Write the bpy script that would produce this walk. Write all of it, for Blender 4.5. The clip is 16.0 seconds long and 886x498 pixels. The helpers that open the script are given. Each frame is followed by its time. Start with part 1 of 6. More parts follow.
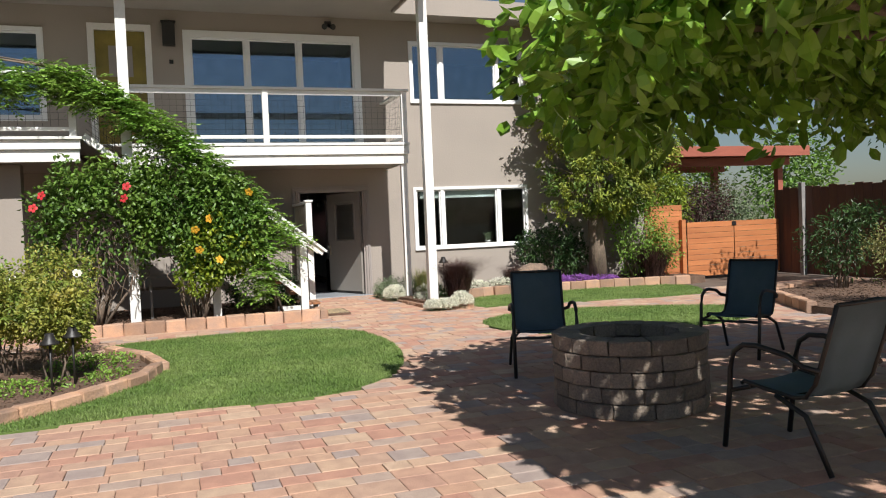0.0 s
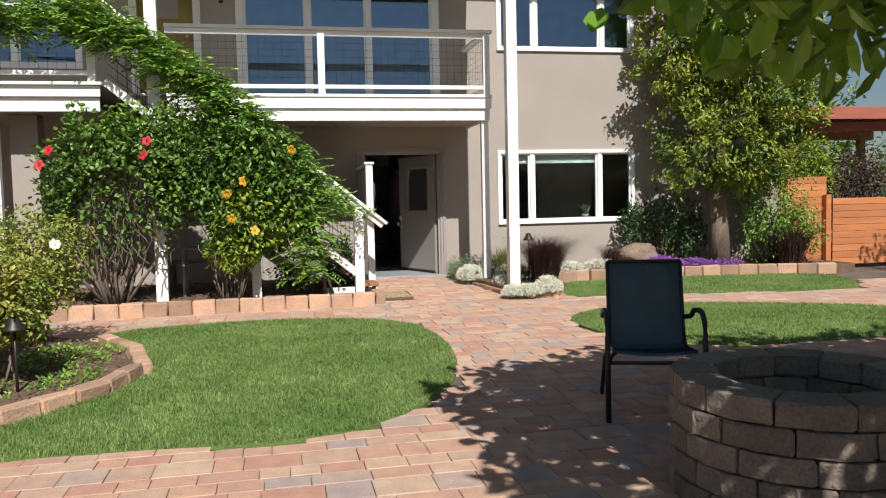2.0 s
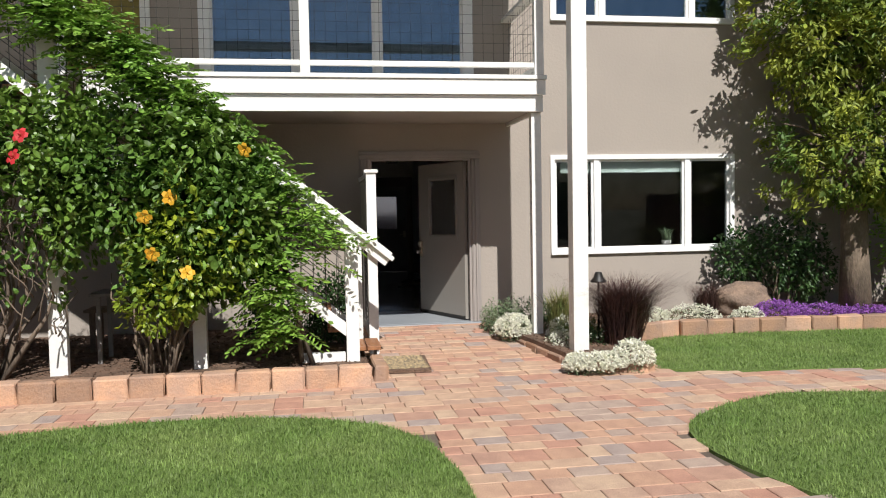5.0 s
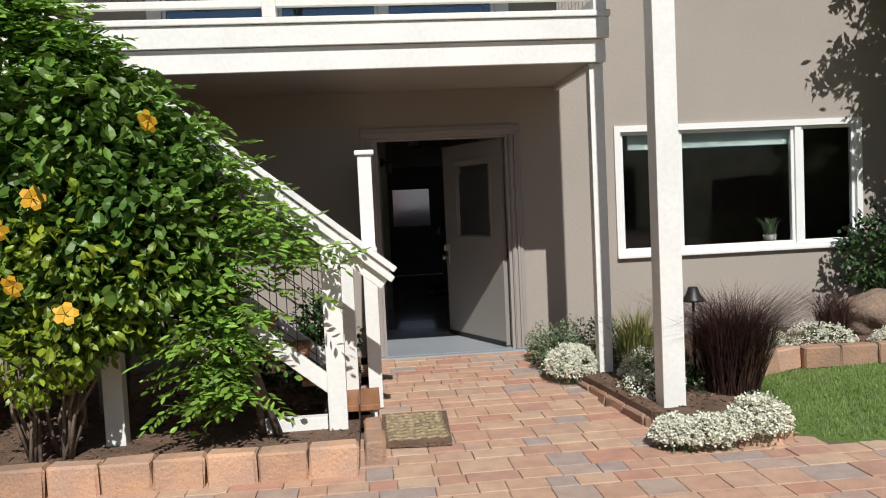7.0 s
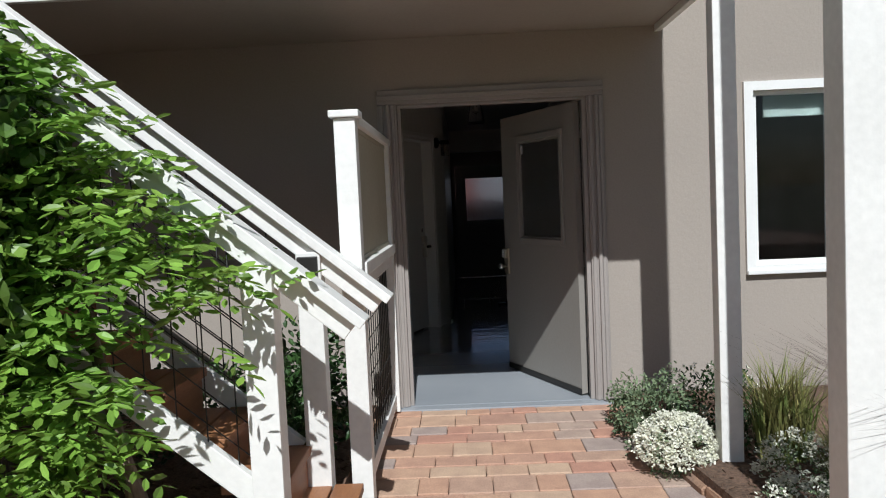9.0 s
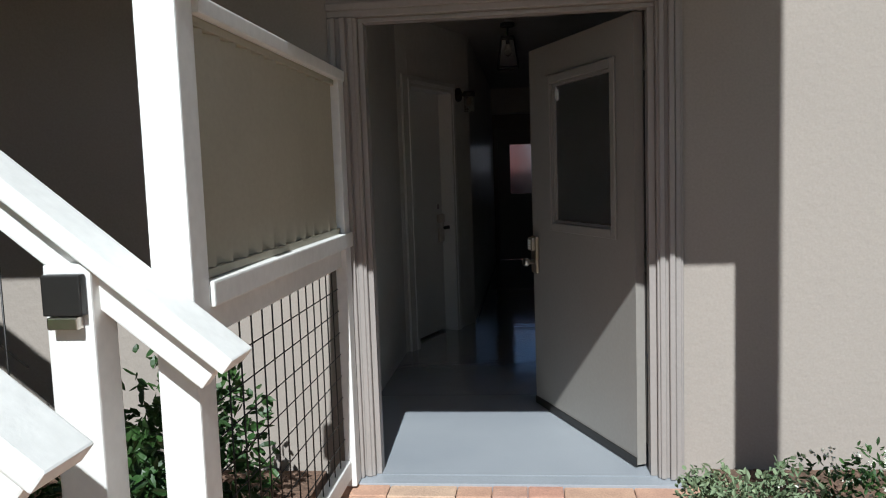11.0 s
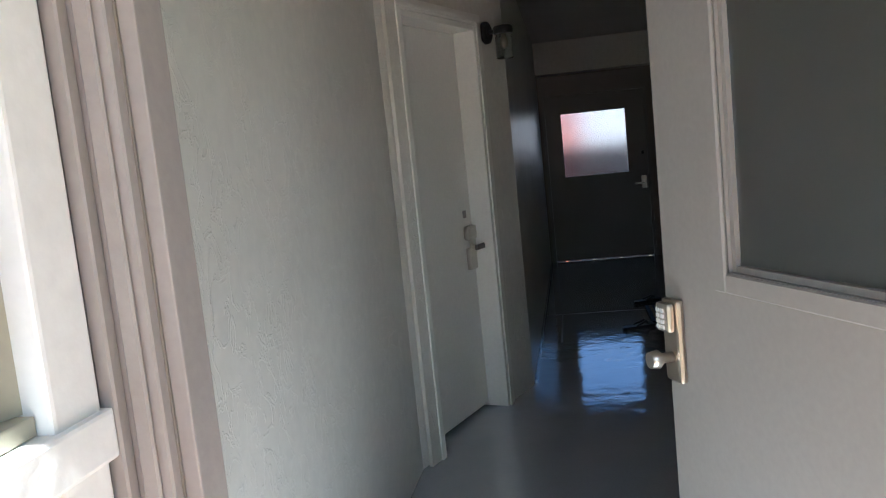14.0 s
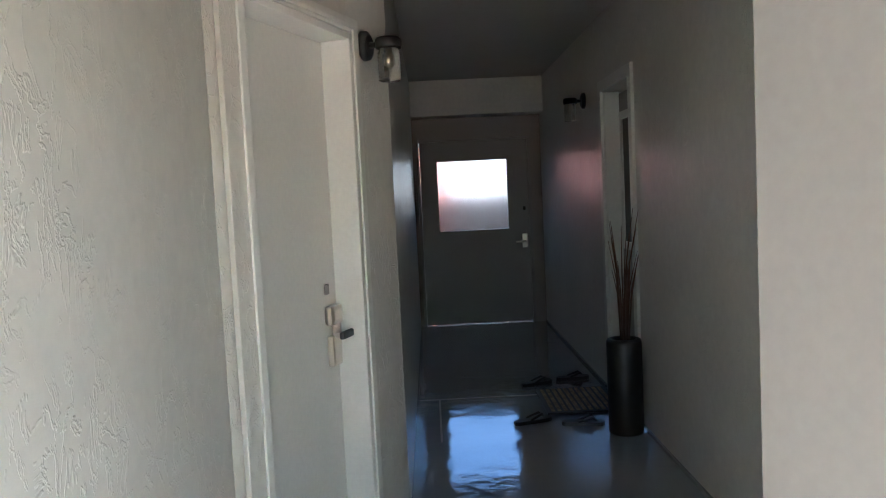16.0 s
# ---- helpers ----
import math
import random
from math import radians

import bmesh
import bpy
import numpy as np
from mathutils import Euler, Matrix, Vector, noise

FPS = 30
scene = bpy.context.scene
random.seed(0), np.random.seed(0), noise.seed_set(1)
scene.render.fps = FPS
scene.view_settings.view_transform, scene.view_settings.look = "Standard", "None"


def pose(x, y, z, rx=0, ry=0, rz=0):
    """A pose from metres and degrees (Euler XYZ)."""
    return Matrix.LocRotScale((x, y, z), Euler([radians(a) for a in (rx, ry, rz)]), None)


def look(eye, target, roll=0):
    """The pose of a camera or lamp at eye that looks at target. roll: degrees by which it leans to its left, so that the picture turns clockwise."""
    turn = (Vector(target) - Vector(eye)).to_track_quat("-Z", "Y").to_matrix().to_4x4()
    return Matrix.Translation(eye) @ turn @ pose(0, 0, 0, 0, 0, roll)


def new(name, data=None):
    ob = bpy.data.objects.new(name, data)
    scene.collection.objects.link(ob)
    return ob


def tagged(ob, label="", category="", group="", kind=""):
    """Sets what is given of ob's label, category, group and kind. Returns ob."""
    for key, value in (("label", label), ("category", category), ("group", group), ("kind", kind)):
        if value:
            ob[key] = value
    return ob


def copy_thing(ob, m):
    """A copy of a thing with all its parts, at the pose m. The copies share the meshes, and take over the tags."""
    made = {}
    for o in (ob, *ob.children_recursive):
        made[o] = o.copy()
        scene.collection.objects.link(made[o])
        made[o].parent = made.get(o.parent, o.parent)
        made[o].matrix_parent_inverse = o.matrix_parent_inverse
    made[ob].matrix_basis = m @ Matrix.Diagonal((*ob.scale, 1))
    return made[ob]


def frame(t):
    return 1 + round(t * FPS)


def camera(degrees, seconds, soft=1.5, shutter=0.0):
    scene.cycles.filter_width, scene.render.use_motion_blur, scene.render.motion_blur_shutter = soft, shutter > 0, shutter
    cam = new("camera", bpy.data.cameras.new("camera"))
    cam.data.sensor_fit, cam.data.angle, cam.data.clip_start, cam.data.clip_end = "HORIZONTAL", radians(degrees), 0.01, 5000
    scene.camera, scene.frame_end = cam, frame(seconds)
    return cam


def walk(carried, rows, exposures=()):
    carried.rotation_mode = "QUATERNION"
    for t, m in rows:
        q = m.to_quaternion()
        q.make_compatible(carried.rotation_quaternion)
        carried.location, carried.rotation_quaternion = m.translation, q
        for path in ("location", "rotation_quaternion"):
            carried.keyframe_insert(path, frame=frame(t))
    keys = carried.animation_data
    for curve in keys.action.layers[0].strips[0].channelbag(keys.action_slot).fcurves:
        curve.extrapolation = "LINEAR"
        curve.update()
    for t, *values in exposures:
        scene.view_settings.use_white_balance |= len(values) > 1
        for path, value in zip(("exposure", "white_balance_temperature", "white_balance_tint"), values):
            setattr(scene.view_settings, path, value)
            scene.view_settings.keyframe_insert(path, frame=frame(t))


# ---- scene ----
cam = camera(59.0, 16.0, soft=1.1)

PATH = [
    (0, (0.137, -0.152, 1.336), (0.795, 1.735, 1.271), -2.4),
    (0.5, (0.44, 0.353, 1.291), (1.035, 2.26, 1.192), -1.4),
    (1, (0.74, 0.838, 1.285), (1.263, 2.766, 1.189), -0.6),
    (1.5, (0.94, 1.371, 1.292), (1.408, 3.312, 1.175), -1.5),
    (2, (1.123, 1.925, 1.279), (1.529, 3.879, 1.151), -1.3),
    (2.5, (1.203, 2.448, 1.285), (1.532, 4.417, 1.156), -0.7),
    (3, (1.311, 2.988, 1.305), (1.597, 4.962, 1.155), -1.5),
    (3.5, (1.434, 3.598, 1.284), (1.707, 5.572, 1.108), -2.3),
    (4, (1.549, 4.115, 1.285), (1.85, 6.086, 1.133), -1.9),
    (4.5, (1.694, 4.638, 1.359), (2.005, 6.611, 1.252), -1.2),
    (4.7, (1.758, 4.907, 1.394), (2.081, 6.878, 1.297), -1.0),
    (7, (2.396, 7.604, 1.42), (2.593, 9.591, 1.306), -2.7),
    (7.5, (2.558, 8.174, 1.42), (2.683, 10.167, 1.302), -2.7),
    (8, (2.694, 8.711, 1.431), (2.749, 10.707, 1.319), -3.0),
    (8.5, (2.867, 9.205, 1.412), (2.869, 11.202, 1.297), -3.0),
    (9, (2.95, 9.7, 1.408), (2.893, 11.695, 1.281), -2.6),
    (9.2, (2.953, 9.909, 1.396), (2.905, 11.905, 1.29), -2.7),
    (11.3, (3.288, 11.832, 1.372), (3.042, 13.807, 1.172), -2.1),
    (11.5, (3.306, 12.012, 1.38), (3.043, 13.987, 1.204), -2.3),
    (12, (3.355, 12.467, 1.402), (3.027, 14.436, 1.277), -3.9),
    (12.5, (3.305, 12.881, 1.389), (2.968, 14.848, 1.258), -4.5),
    (13, (3.224, 13.308, 1.402), (2.922, 15.278, 1.238), -5.2),
    (13.5, (3.161, 13.724, 1.383), (2.859, 15.69, 1.173), -4.9),
    (14, (3.065, 14.081, 1.391), (2.729, 16.039, 1.16), -5.8),
    (14.5, (2.998, 14.416, 1.378), (2.705, 16.381, 1.149), -5.7),
    (15, (2.943, 14.744, 1.4), (2.741, 16.721, 1.177), -4.1),
    (15.5, (2.877, 14.985, 1.418), (2.806, 16.977, 1.247), -2.9),
    (16, (2.902, 15.203, 1.432), (2.931, 17.198, 1.287), -2.8),
]
walk(cam, [(t, look(eye, target, roll)) for t, eye, target, roll in PATH],
     [(0, 0.3, 6250, 10), (4.7, 0.25, 6250, 10), (7, -0.03, 6150, 9), (9, -0.04, 5750, 7), (11.5, 0.6, 5550, 4), (12, 1.35, 5150, 3), (12.5, 2.1, 5250, 3), (13.5, 2.75, 5280, 3), (14.5, 3.4, 5450, 2), (16, 4.1, 5480, 2)])

# ---- world, sun ----
world = bpy.data.worlds.new("world")
scene.world = world
world.use_nodes = True
sky = world.node_tree.nodes.new("ShaderNodeTexSky")
sky.sky_type = "NISHITA"
sky.sun_disc = False
sky.sun_elevation = radians(45)
sky.sun_rotation = radians(180)
back = world.node_tree.nodes["Background"]
back.inputs["Strength"].default_value = 0.047
world.node_tree.links.new(sky.outputs[0], back.inputs["Color"])
sun = new("sun", bpy.data.lights.new("sun", "SUN"))
sun.data.energy = 5.0
sun.data.angle = radians(0.5)
sun.data.color = (1.0, 0.95, 0.87)
sun.matrix_world = look((0.8, -20, 20.2), (0, 0, 0))


# ---- materials ----
def material(name, rgb, rough=0.8, metal=0.0, vary=0.15, scale=3.0, fine=60.0, bump=0.15, bump_scale=40.0,
             second=None, island=0.0, obj=0.0, translucent=0.0, spec=0.5, stretch=(1, 1, 1), colours=None):
    m = bpy.data.materials.new(name)
    m.use_nodes = True
    nt = m.node_tree
    n, l = nt.nodes, nt.links
    p = n["Principled BSDF"]
    p.inputs["Roughness"].default_value = rough
    p.inputs["Metallic"].default_value = metal
    p.inputs["Specular IOR Level"].default_value = spec
    co = n.new("ShaderNodeTexCoord")
    mp = n.new("ShaderNodeMapping")
    mp.inputs["Scale"].default_value = stretch
    geo = n.new("ShaderNodeNewGeometry")
    l.new(geo.outputs["Position"], mp.inputs["Vector"])
    big = n.new("ShaderNodeTexNoise")
    big.inputs["Scale"].default_value = scale
    big.inputs["Detail"].default_value = 4
    small = n.new("ShaderNodeTexNoise")
    small.inputs["Scale"].default_value = fine
    small.inputs["Detail"].default_value = 3
    for t in (big, small):
        l.new(mp.outputs[0], t.inputs["Vector"])
    mix = n.new("ShaderNodeMix")
    mix.data_type = "RGBA"
    s = second or tuple(c * 0.7 for c in rgb)
    mix.inputs[6].default_value = (*rgb, 1)
    mix.inputs[7].default_value = (*s, 1)
    ramp = n.new("ShaderNodeMapRange")
    ramp.inputs[1].default_value, ramp.inputs[2].default_value = 0.35, 0.65
    l.new(big.outputs[0], ramp.inputs[0])
    l.new(ramp.outputs[0], mix.inputs[0])
    colour = mix.outputs[2]
    if colours:
        cr = n.new("ShaderNodeValToRGB")
        cr.color_ramp.interpolation = "CONSTANT"
        for i, c in enumerate(colours):
            e = cr.color_ramp.elements[0] if i == 0 else cr.color_ramp.elements.new(i / len(colours))
            e.position, e.color = i / len(colours), (*c, 1)
        cr.color_ramp.elements.remove(cr.color_ramp.elements[-1]) if len(cr.color_ramp.elements) > len(colours) else None
        src = n.new("ShaderNodeObjectInfo").outputs["Random"] if obj else geo.outputs["Random Per Island"]
        l.new(src, cr.inputs[0])
        mul0 = n.new("ShaderNodeMix")
        mul0.data_type, mul0.blend_type = "RGBA", "MIX"
        l.new(ramp.outputs[0], mul0.inputs[0])
        l.new(cr.outputs[0], mul0.inputs[6])
        dark = n.new("ShaderNodeMix")
        dark.data_type, dark.blend_type = "RGBA", "MULTIPLY"
        dark.inputs[0].default_value = 1
        l.new(cr.outputs[0], dark.inputs[6])
        dark.inputs[7].default_value = (*s, 1)
        l.new(dark.outputs[2], mul0.inputs[7])
        colour = mul0.outputs[2]
    hsv = n.new("ShaderNodeHueSaturation")
    l.new(colour, hsv.inputs["Color"])
    val = n.new("ShaderNodeMapRange")
    val.inputs[1].default_value, val.inputs[2].default_value = 0.25, 0.75
    val.inputs[3].default_value, val.inputs[4].default_value = 1 - vary, 1 + vary
    l.new(small.outputs[0], val.inputs[0])
    out = val.outputs[0]
    if island or obj and not colours:
        rnd = n.new("ShaderNodeMapRange")
        k = island or obj
        rnd.inputs[3].default_value, rnd.inputs[4].default_value = 1 - k, 1 + k
        l.new(n.new("ShaderNodeObjectInfo").outputs["Random"] if obj else geo.outputs["Random Per Island"], rnd.inputs[0])
        mul = n.new("ShaderNodeMath")
        mul.operation = "MULTIPLY"
        l.new(out, mul.inputs[0])
        l.new(rnd.outputs[0], mul.inputs[1])
        out = mul.outputs[0]
    l.new(out, hsv.inputs["Value"])
    l.new(hsv.outputs[0], p.inputs["Base Color"])
    if bump:
        bt = n.new("ShaderNodeTexNoise")
        bt.inputs["Scale"].default_value = bump_scale
        bt.inputs["Detail"].default_value = 5
        l.new(mp.outputs[0], bt.inputs["Vector"])
        bp = n.new("ShaderNodeBump")
        bp.inputs["Strength"].default_value = bump
        bp.inputs["Distance"].default_value = 0.02
        l.new(bt.outputs[0], bp.inputs["Height"])
        l.new(bp.outputs[0], p.inputs["Normal"])
    if translucent:
        tr = n.new("ShaderNodeBsdfTranslucent")
        l.new(hsv.outputs[0], tr.inputs["Color"])
        ms = n.new("ShaderNodeMixShader")
        ms.inputs[0].default_value = translucent
        l.new(p.outputs[0], ms.inputs[1])
        l.new(tr.outputs[0], ms.inputs[2])
        l.new(ms.outputs[0], n["Material Output"].inputs["Surface"])
    return m


def glass(name, rgb=(1, 1, 1), rough=0.0, ior=1.5, bumpy=0.0, transmission=1.0):
    m = bpy.data.materials.new(name)
    m.use_nodes = True
    n, l = m.node_tree.nodes, m.node_tree.links
    p = n["Principled BSDF"]
    p.inputs["Base Color"].default_value = (*rgb, 1)
    p.inputs["Roughness"].default_value = rough
    p.inputs["IOR"].default_value = ior
    p.inputs["Transmission Weight"].default_value = transmission
    if bumpy:
        t = n.new("ShaderNodeTexNoise")
        t.inputs["Scale"].default_value = 90
        g = n.new("ShaderNodeNewGeometry")
        l.new(g.outputs["Position"], t.inputs["Vector"])
        b = n.new("ShaderNodeBump")
        b.inputs["Strength"].default_value = bumpy
        l.new(t.outputs[0], b.inputs["Height"])
        l.new(b.outputs[0], p.inputs["Normal"])
    return m


def plaster(name, rgb, rough, strength, gloss_scale=9.0):
    """Hand-trowelled plaster: broad swirls with thin raised ridges."""
    m = material(name, rgb, rough, vary=0.05, scale=1.2, fine=25, bump=0, second=tuple(c * 0.9 for c in rgb))
    n, l = m.node_tree.nodes, m.node_tree.links
    g = n.new("ShaderNodeNewGeometry")
    warp = n.new("ShaderNodeTexNoise")
    warp.inputs["Scale"].default_value = 4
    warp.inputs["Detail"].default_value = 6
    warp.inputs["Distortion"].default_value = 0.2
    l.new(g.outputs["Position"], warp.inputs["Vector"])
    ridge = n.new("ShaderNodeTexNoise")
    ridge.inputs["Scale"].default_value = gloss_scale
    ridge.inputs["Detail"].default_value = 4
    ridge.inputs["Roughness"].default_value = 0.6
    ridge.inputs["Distortion"].default_value = 0.6
    mp = n.new("ShaderNodeMapping")
    mp.inputs["Scale"].default_value = (1, 1, 0.6)
    l.new(g.outputs["Position"], mp.inputs["Vector"])
    l.new(mp.outputs[0], ridge.inputs["Vector"])
    level = n.new("ShaderNodeMath")
    level.operation = "SUBTRACT"
    level.inputs[1].default_value = 0.5
    l.new(ridge.outputs[0], level.inputs[0])
    crest = n.new("ShaderNodeMath")
    crest.operation = "ABSOLUTE"
    l.new(level.outputs[0], crest.inputs[0])
    mask = n.new("ShaderNodeMapRange")
    mask.inputs[1].default_value, mask.inputs[2].default_value = 0.4, 0.56
    l.new(warp.outputs[0], mask.inputs[0])
    thin = n.new("ShaderNodeMapRange")
    thin.inputs[1].default_value, thin.inputs[2].default_value = 0.0, 0.03
    thin.inputs[3].default_value, thin.inputs[4].default_value = 0.4, 0.0
    l.new(crest.outputs[0], thin.inputs[0])
    mul = n.new("ShaderNodeMath")
    mul.operation = "MULTIPLY"
    l.new(mask.outputs[0], mul.inputs[0])
    l.new(thin.outputs[0], mul.inputs[1])
    add = n.new("ShaderNodeMath")
    add.operation = "MULTIPLY_ADD"
    add.inputs[1].default_value = 0.35
    l.new(warp.outputs[0], add.inputs[0])
    l.new(mul.outputs[0], add.inputs[2])
    b = n.new("ShaderNodeBump")
    b.inputs["Strength"].default_value = strength
    b.inputs["Distance"].default_value = 0.006
    l.new(add.outputs[0], b.inputs["Height"])
    l.new(b.outputs[0], n["Principled BSDF"].inputs["Normal"])
    return m


M_STUCCO = material("taupe_stucco", (0.36, 0.315, 0.275), 0.9, vary=0.06, scale=0.8, fine=90, bump=0.16, bump_scale=28, second=(0.33, 0.29, 0.255))
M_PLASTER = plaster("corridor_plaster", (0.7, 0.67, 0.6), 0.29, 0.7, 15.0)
# wall plaster again, its colour darkened for the shade on the ceiling
M_CEIL = plaster("shaded_ceiling_plaster", (0.44, 0.415, 0.375), 0.3, 0.6)
M_WHITE = material("white_paint", (0.8, 0.79, 0.76), 0.5, vary=0.05, scale=2, fine=30, bump=0.08, bump_scale=25, second=(0.74, 0.73, 0.7))
M_VINYL = material("white_vinyl", (0.8, 0.8, 0.79), 0.35, vary=0.02, bump=0, second=(0.77, 0.77, 0.76))
M_SOFFIT = material("painted_soffit", (0.34, 0.31, 0.275), 0.7, vary=0.05, scale=1, bump=0.05, second=(0.38, 0.34, 0.3))
M_TRIM = material("taupe_trim_paint", (0.33, 0.295, 0.275), 0.5, vary=0.05, scale=2, bump=0.06, second=(0.3, 0.27, 0.25))
M_LEAFDOOR = material("taupe_door_paint", (0.29, 0.27, 0.245), 0.42, vary=0.04, scale=1.5, bump=0.05, bump_scale=18, second=(0.3, 0.28, 0.255))
M_INDOOR = material("white_door_paint", (0.8, 0.78, 0.72), 0.4, vary=0.03, scale=1.5, bump=0.04, second=(0.76, 0.74, 0.68))
M_BEIGE = material("beige_louvre_paint", (0.4, 0.37, 0.285), 0.6, vary=0.04, scale=2, bump=0.05, second=(0.37, 0.34, 0.26))
M_BLACK = material("black_metal", (0.015, 0.014, 0.013), 0.45, vary=0.1, bump=0.03, second=(0.02, 0.018, 0.016))
M_CHROME = material("satin_nickel", (0.62, 0.57, 0.5), 0.28, metal=1.0, vary=0.04, bump=0, second=(0.58, 0.54, 0.48))
M_BRASS = material("brushed_brass_plate", (0.6, 0.53, 0.43), 0.3, metal=1.0, vary=0.04, bump=0, second=(0.55, 0.48, 0.4))
M_GLASS = glass("window_glass", (0.75, 0.82, 0.85), 0.0, 2.3)
M_GLASS_LOW = glass("dark_window_glass", (0.45, 0.5, 0.52), 0.0, 1.38)
M_FROST = glass("frosted_glass", (0.33, 0.37, 0.46), 0.24, 1.4, 0.3)
M_DARKGLASS = glass("smoky_obscure_glass", (0.55, 0.58, 0.57), 0.3, 1.65, 0.1)
M_GLASS.node_tree.nodes["Principled BSDF"].inputs["Specular Tint"].default_value = (0.5, 0.72, 1.0, 1)
M_JAR = glass("clear_jar_glass", (0.95, 0.95, 0.92), 0.02, 1.4)
M_FLOOR = material("grey_gloss_floor_paint", (0.34, 0.36, 0.385), 0.1, vary=0.12, scale=1.2, fine=160, bump=0.12, bump_scale=7, second=(0.29, 0.31, 0.34))
M_JOINT = material("paving_sand", (0.15, 0.115, 0.09), 0.95, vary=0.2, fine=150, bump=0.3)
PAVE = [(0.503, 0.307, 0.216), (0.532, 0.358, 0.248), (0.484, 0.265, 0.189), (0.437, 0.326, 0.262), (0.541, 0.381, 0.267), (0.494, 0.326, 0.235), (0.389, 0.307, 0.267), (0.513, 0.312, 0.212), (0.522, 0.335, 0.23), (0.465, 0.279, 0.202)]
M_PAVER = material("tumbled_clay_paver", PAVE[0], 0.85, vary=0.14, scale=9, fine=120, bump=0.35, bump_scale=90, second=(0.84, 0.82, 0.84), colours=PAVE)
M_PAVER1 = material("tumbled_clay_paver_single", PAVE[0], 0.85, vary=0.14, scale=9, fine=120, bump=0.35, bump_scale=90, second=(0.84, 0.82, 0.84), colours=PAVE, obj=1)
M_CURB = material("terracotta_edging_block", (0.47, 0.28, 0.175), 0.85, vary=0.15, scale=5, fine=80, bump=0.45, bump_scale=45, second=(0.36, 0.235, 0.17), obj=0.3)
M_PITSTONE = material("grey_brown_split_stone", (0.27, 0.215, 0.165), 0.92, vary=0.25, scale=6, fine=70, bump=0.8, bump_scale=30, second=(0.2, 0.165, 0.135), obj=0.22)
M_SOIL = material("bark_mulch_soil", (0.12, 0.075, 0.05), 0.95, vary=0.4, scale=5, fine=60, bump=0.9, bump_scale=50, second=(0.18, 0.11, 0.075))
M_GROUND = material("dry_ground", (0.2, 0.17, 0.12), 0.95, vary=0.2, scale=0.4, fine=10, bump=0.3, second=(0.13, 0.14, 0.08))
M_TURF = material("turf_thatch", (0.13, 0.2, 0.045), 0.95, vary=0.3, scale=2, fine=120, bump=0.6, bump_scale=120, second=(0.12, 0.18, 0.04))
M_GRASS = material("grass_blade", (0.15, 0.245, 0.055), 0.55, vary=0.22, scale=1.1, fine=7, bump=0, second=(0.25, 0.335, 0.1), island=0.35, translucent=0.3)
M_LEAF = material("hibiscus_leaf", (0.085, 0.175, 0.028), 0.45, vary=0.15, scale=1.5, fine=9, bump=0, second=(0.16, 0.26, 0.04), island=0.5, translucent=0.25)
M_YLEAF = material("yellowing_leaf", (0.3, 0.36, 0.03), 0.4, vary=0.15, scale=4, fine=9, bump=0, second=(0.16, 0.26, 0.03), island=0.35, translucent=0.3)
M_WIST = material("wisteria_leaf", (0.17, 0.32, 0.045), 0.45, vary=0.15, scale=2, fine=9, bump=0, second=(0.24, 0.37, 0.06), island=0.5, translucent=0.3)
M_MAGN = material("magnolia_leaf", (0.17, 0.33, 0.035), 0.32, vary=0.12, scale=1.5, fine=12, bump=0, second=(0.24, 0.4, 0.05), island=0.35, translucent=0.35)
M_CONIF = material("conifer_spray", (0.085, 0.16, 0.028), 0.6, vary=0.2, scale=2.4, fine=9, bump=0, second=(0.33, 0.36, 0.045), island=0.4, translucent=0.25)
M_ROSE = material("rose_leaf", (0.2, 0.29, 0.05), 0.45, vary=0.15, scale=4, fine=9, bump=0, second=(0.38, 0.34, 0.07), island=0.4, translucent=0.3)
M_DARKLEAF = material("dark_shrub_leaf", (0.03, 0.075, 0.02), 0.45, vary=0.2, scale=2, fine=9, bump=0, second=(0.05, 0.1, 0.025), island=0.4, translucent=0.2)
M_SAGE = material("grey_green_leaf", (0.24, 0.3, 0.17), 0.7, vary=0.2, scale=6, fine=30, bump=0, second=(0.11, 0.16, 0.08), island=0.35, translucent=0.2)
M_PURPLEGRASS = material("purple_fountain_grass_blade", (0.055, 0.026, 0.026), 0.55, vary=0.2, scale=5, fine=30, bump=0, second=(0.09, 0.045, 0.035), island=0.45, translucent=0.2)
M_YUCCA = material("strappy_leaf", (0.17, 0.22, 0.06), 0.5, vary=0.2, scale=6, fine=30, bump=0, second=(0.27, 0.24, 0.09), island=0.35, translucent=0.2)
M_WHITEFL = material("white_petal", (0.84, 0.83, 0.74), 0.7, vary=0.1, scale=20, fine=90, bump=0, second=(0.74, 0.74, 0.6), island=0.15, translucent=0.2)
M_PURPLEFL = material("purple_petal", (0.3, 0.1, 0.45), 0.7, vary=0.1, scale=20, fine=90, bump=0, second=(0.38, 0.16, 0.5), island=0.3, translucent=0.2)
M_REDFL = material("red_petal", (0.75, 0.04, 0.05), 0.6, vary=0.1, bump=0, translucent=0.25)
M_ORANGEFL = material("orange_yellow_petal", (0.85, 0.38, 0.02), 0.6, vary=0.1, bump=0, second=(0.85, 0.5, 0.04), translucent=0.25)
M_BARK = material("grey_brown_bark", (0.2, 0.15, 0.11), 0.9, vary=0.25, scale=8, fine=70, bump=0.6, bump_scale=35, second=(0.13, 0.1, 0.075), stretch=(1, 1, 0.35))
M_STEP = material("redwood_stain_plank", (0.33, 0.15, 0.065), 0.55, vary=0.18, scale=3, fine=50, bump=0.15, second=(0.25, 0.11, 0.05), stretch=(6, 0.6, 6))
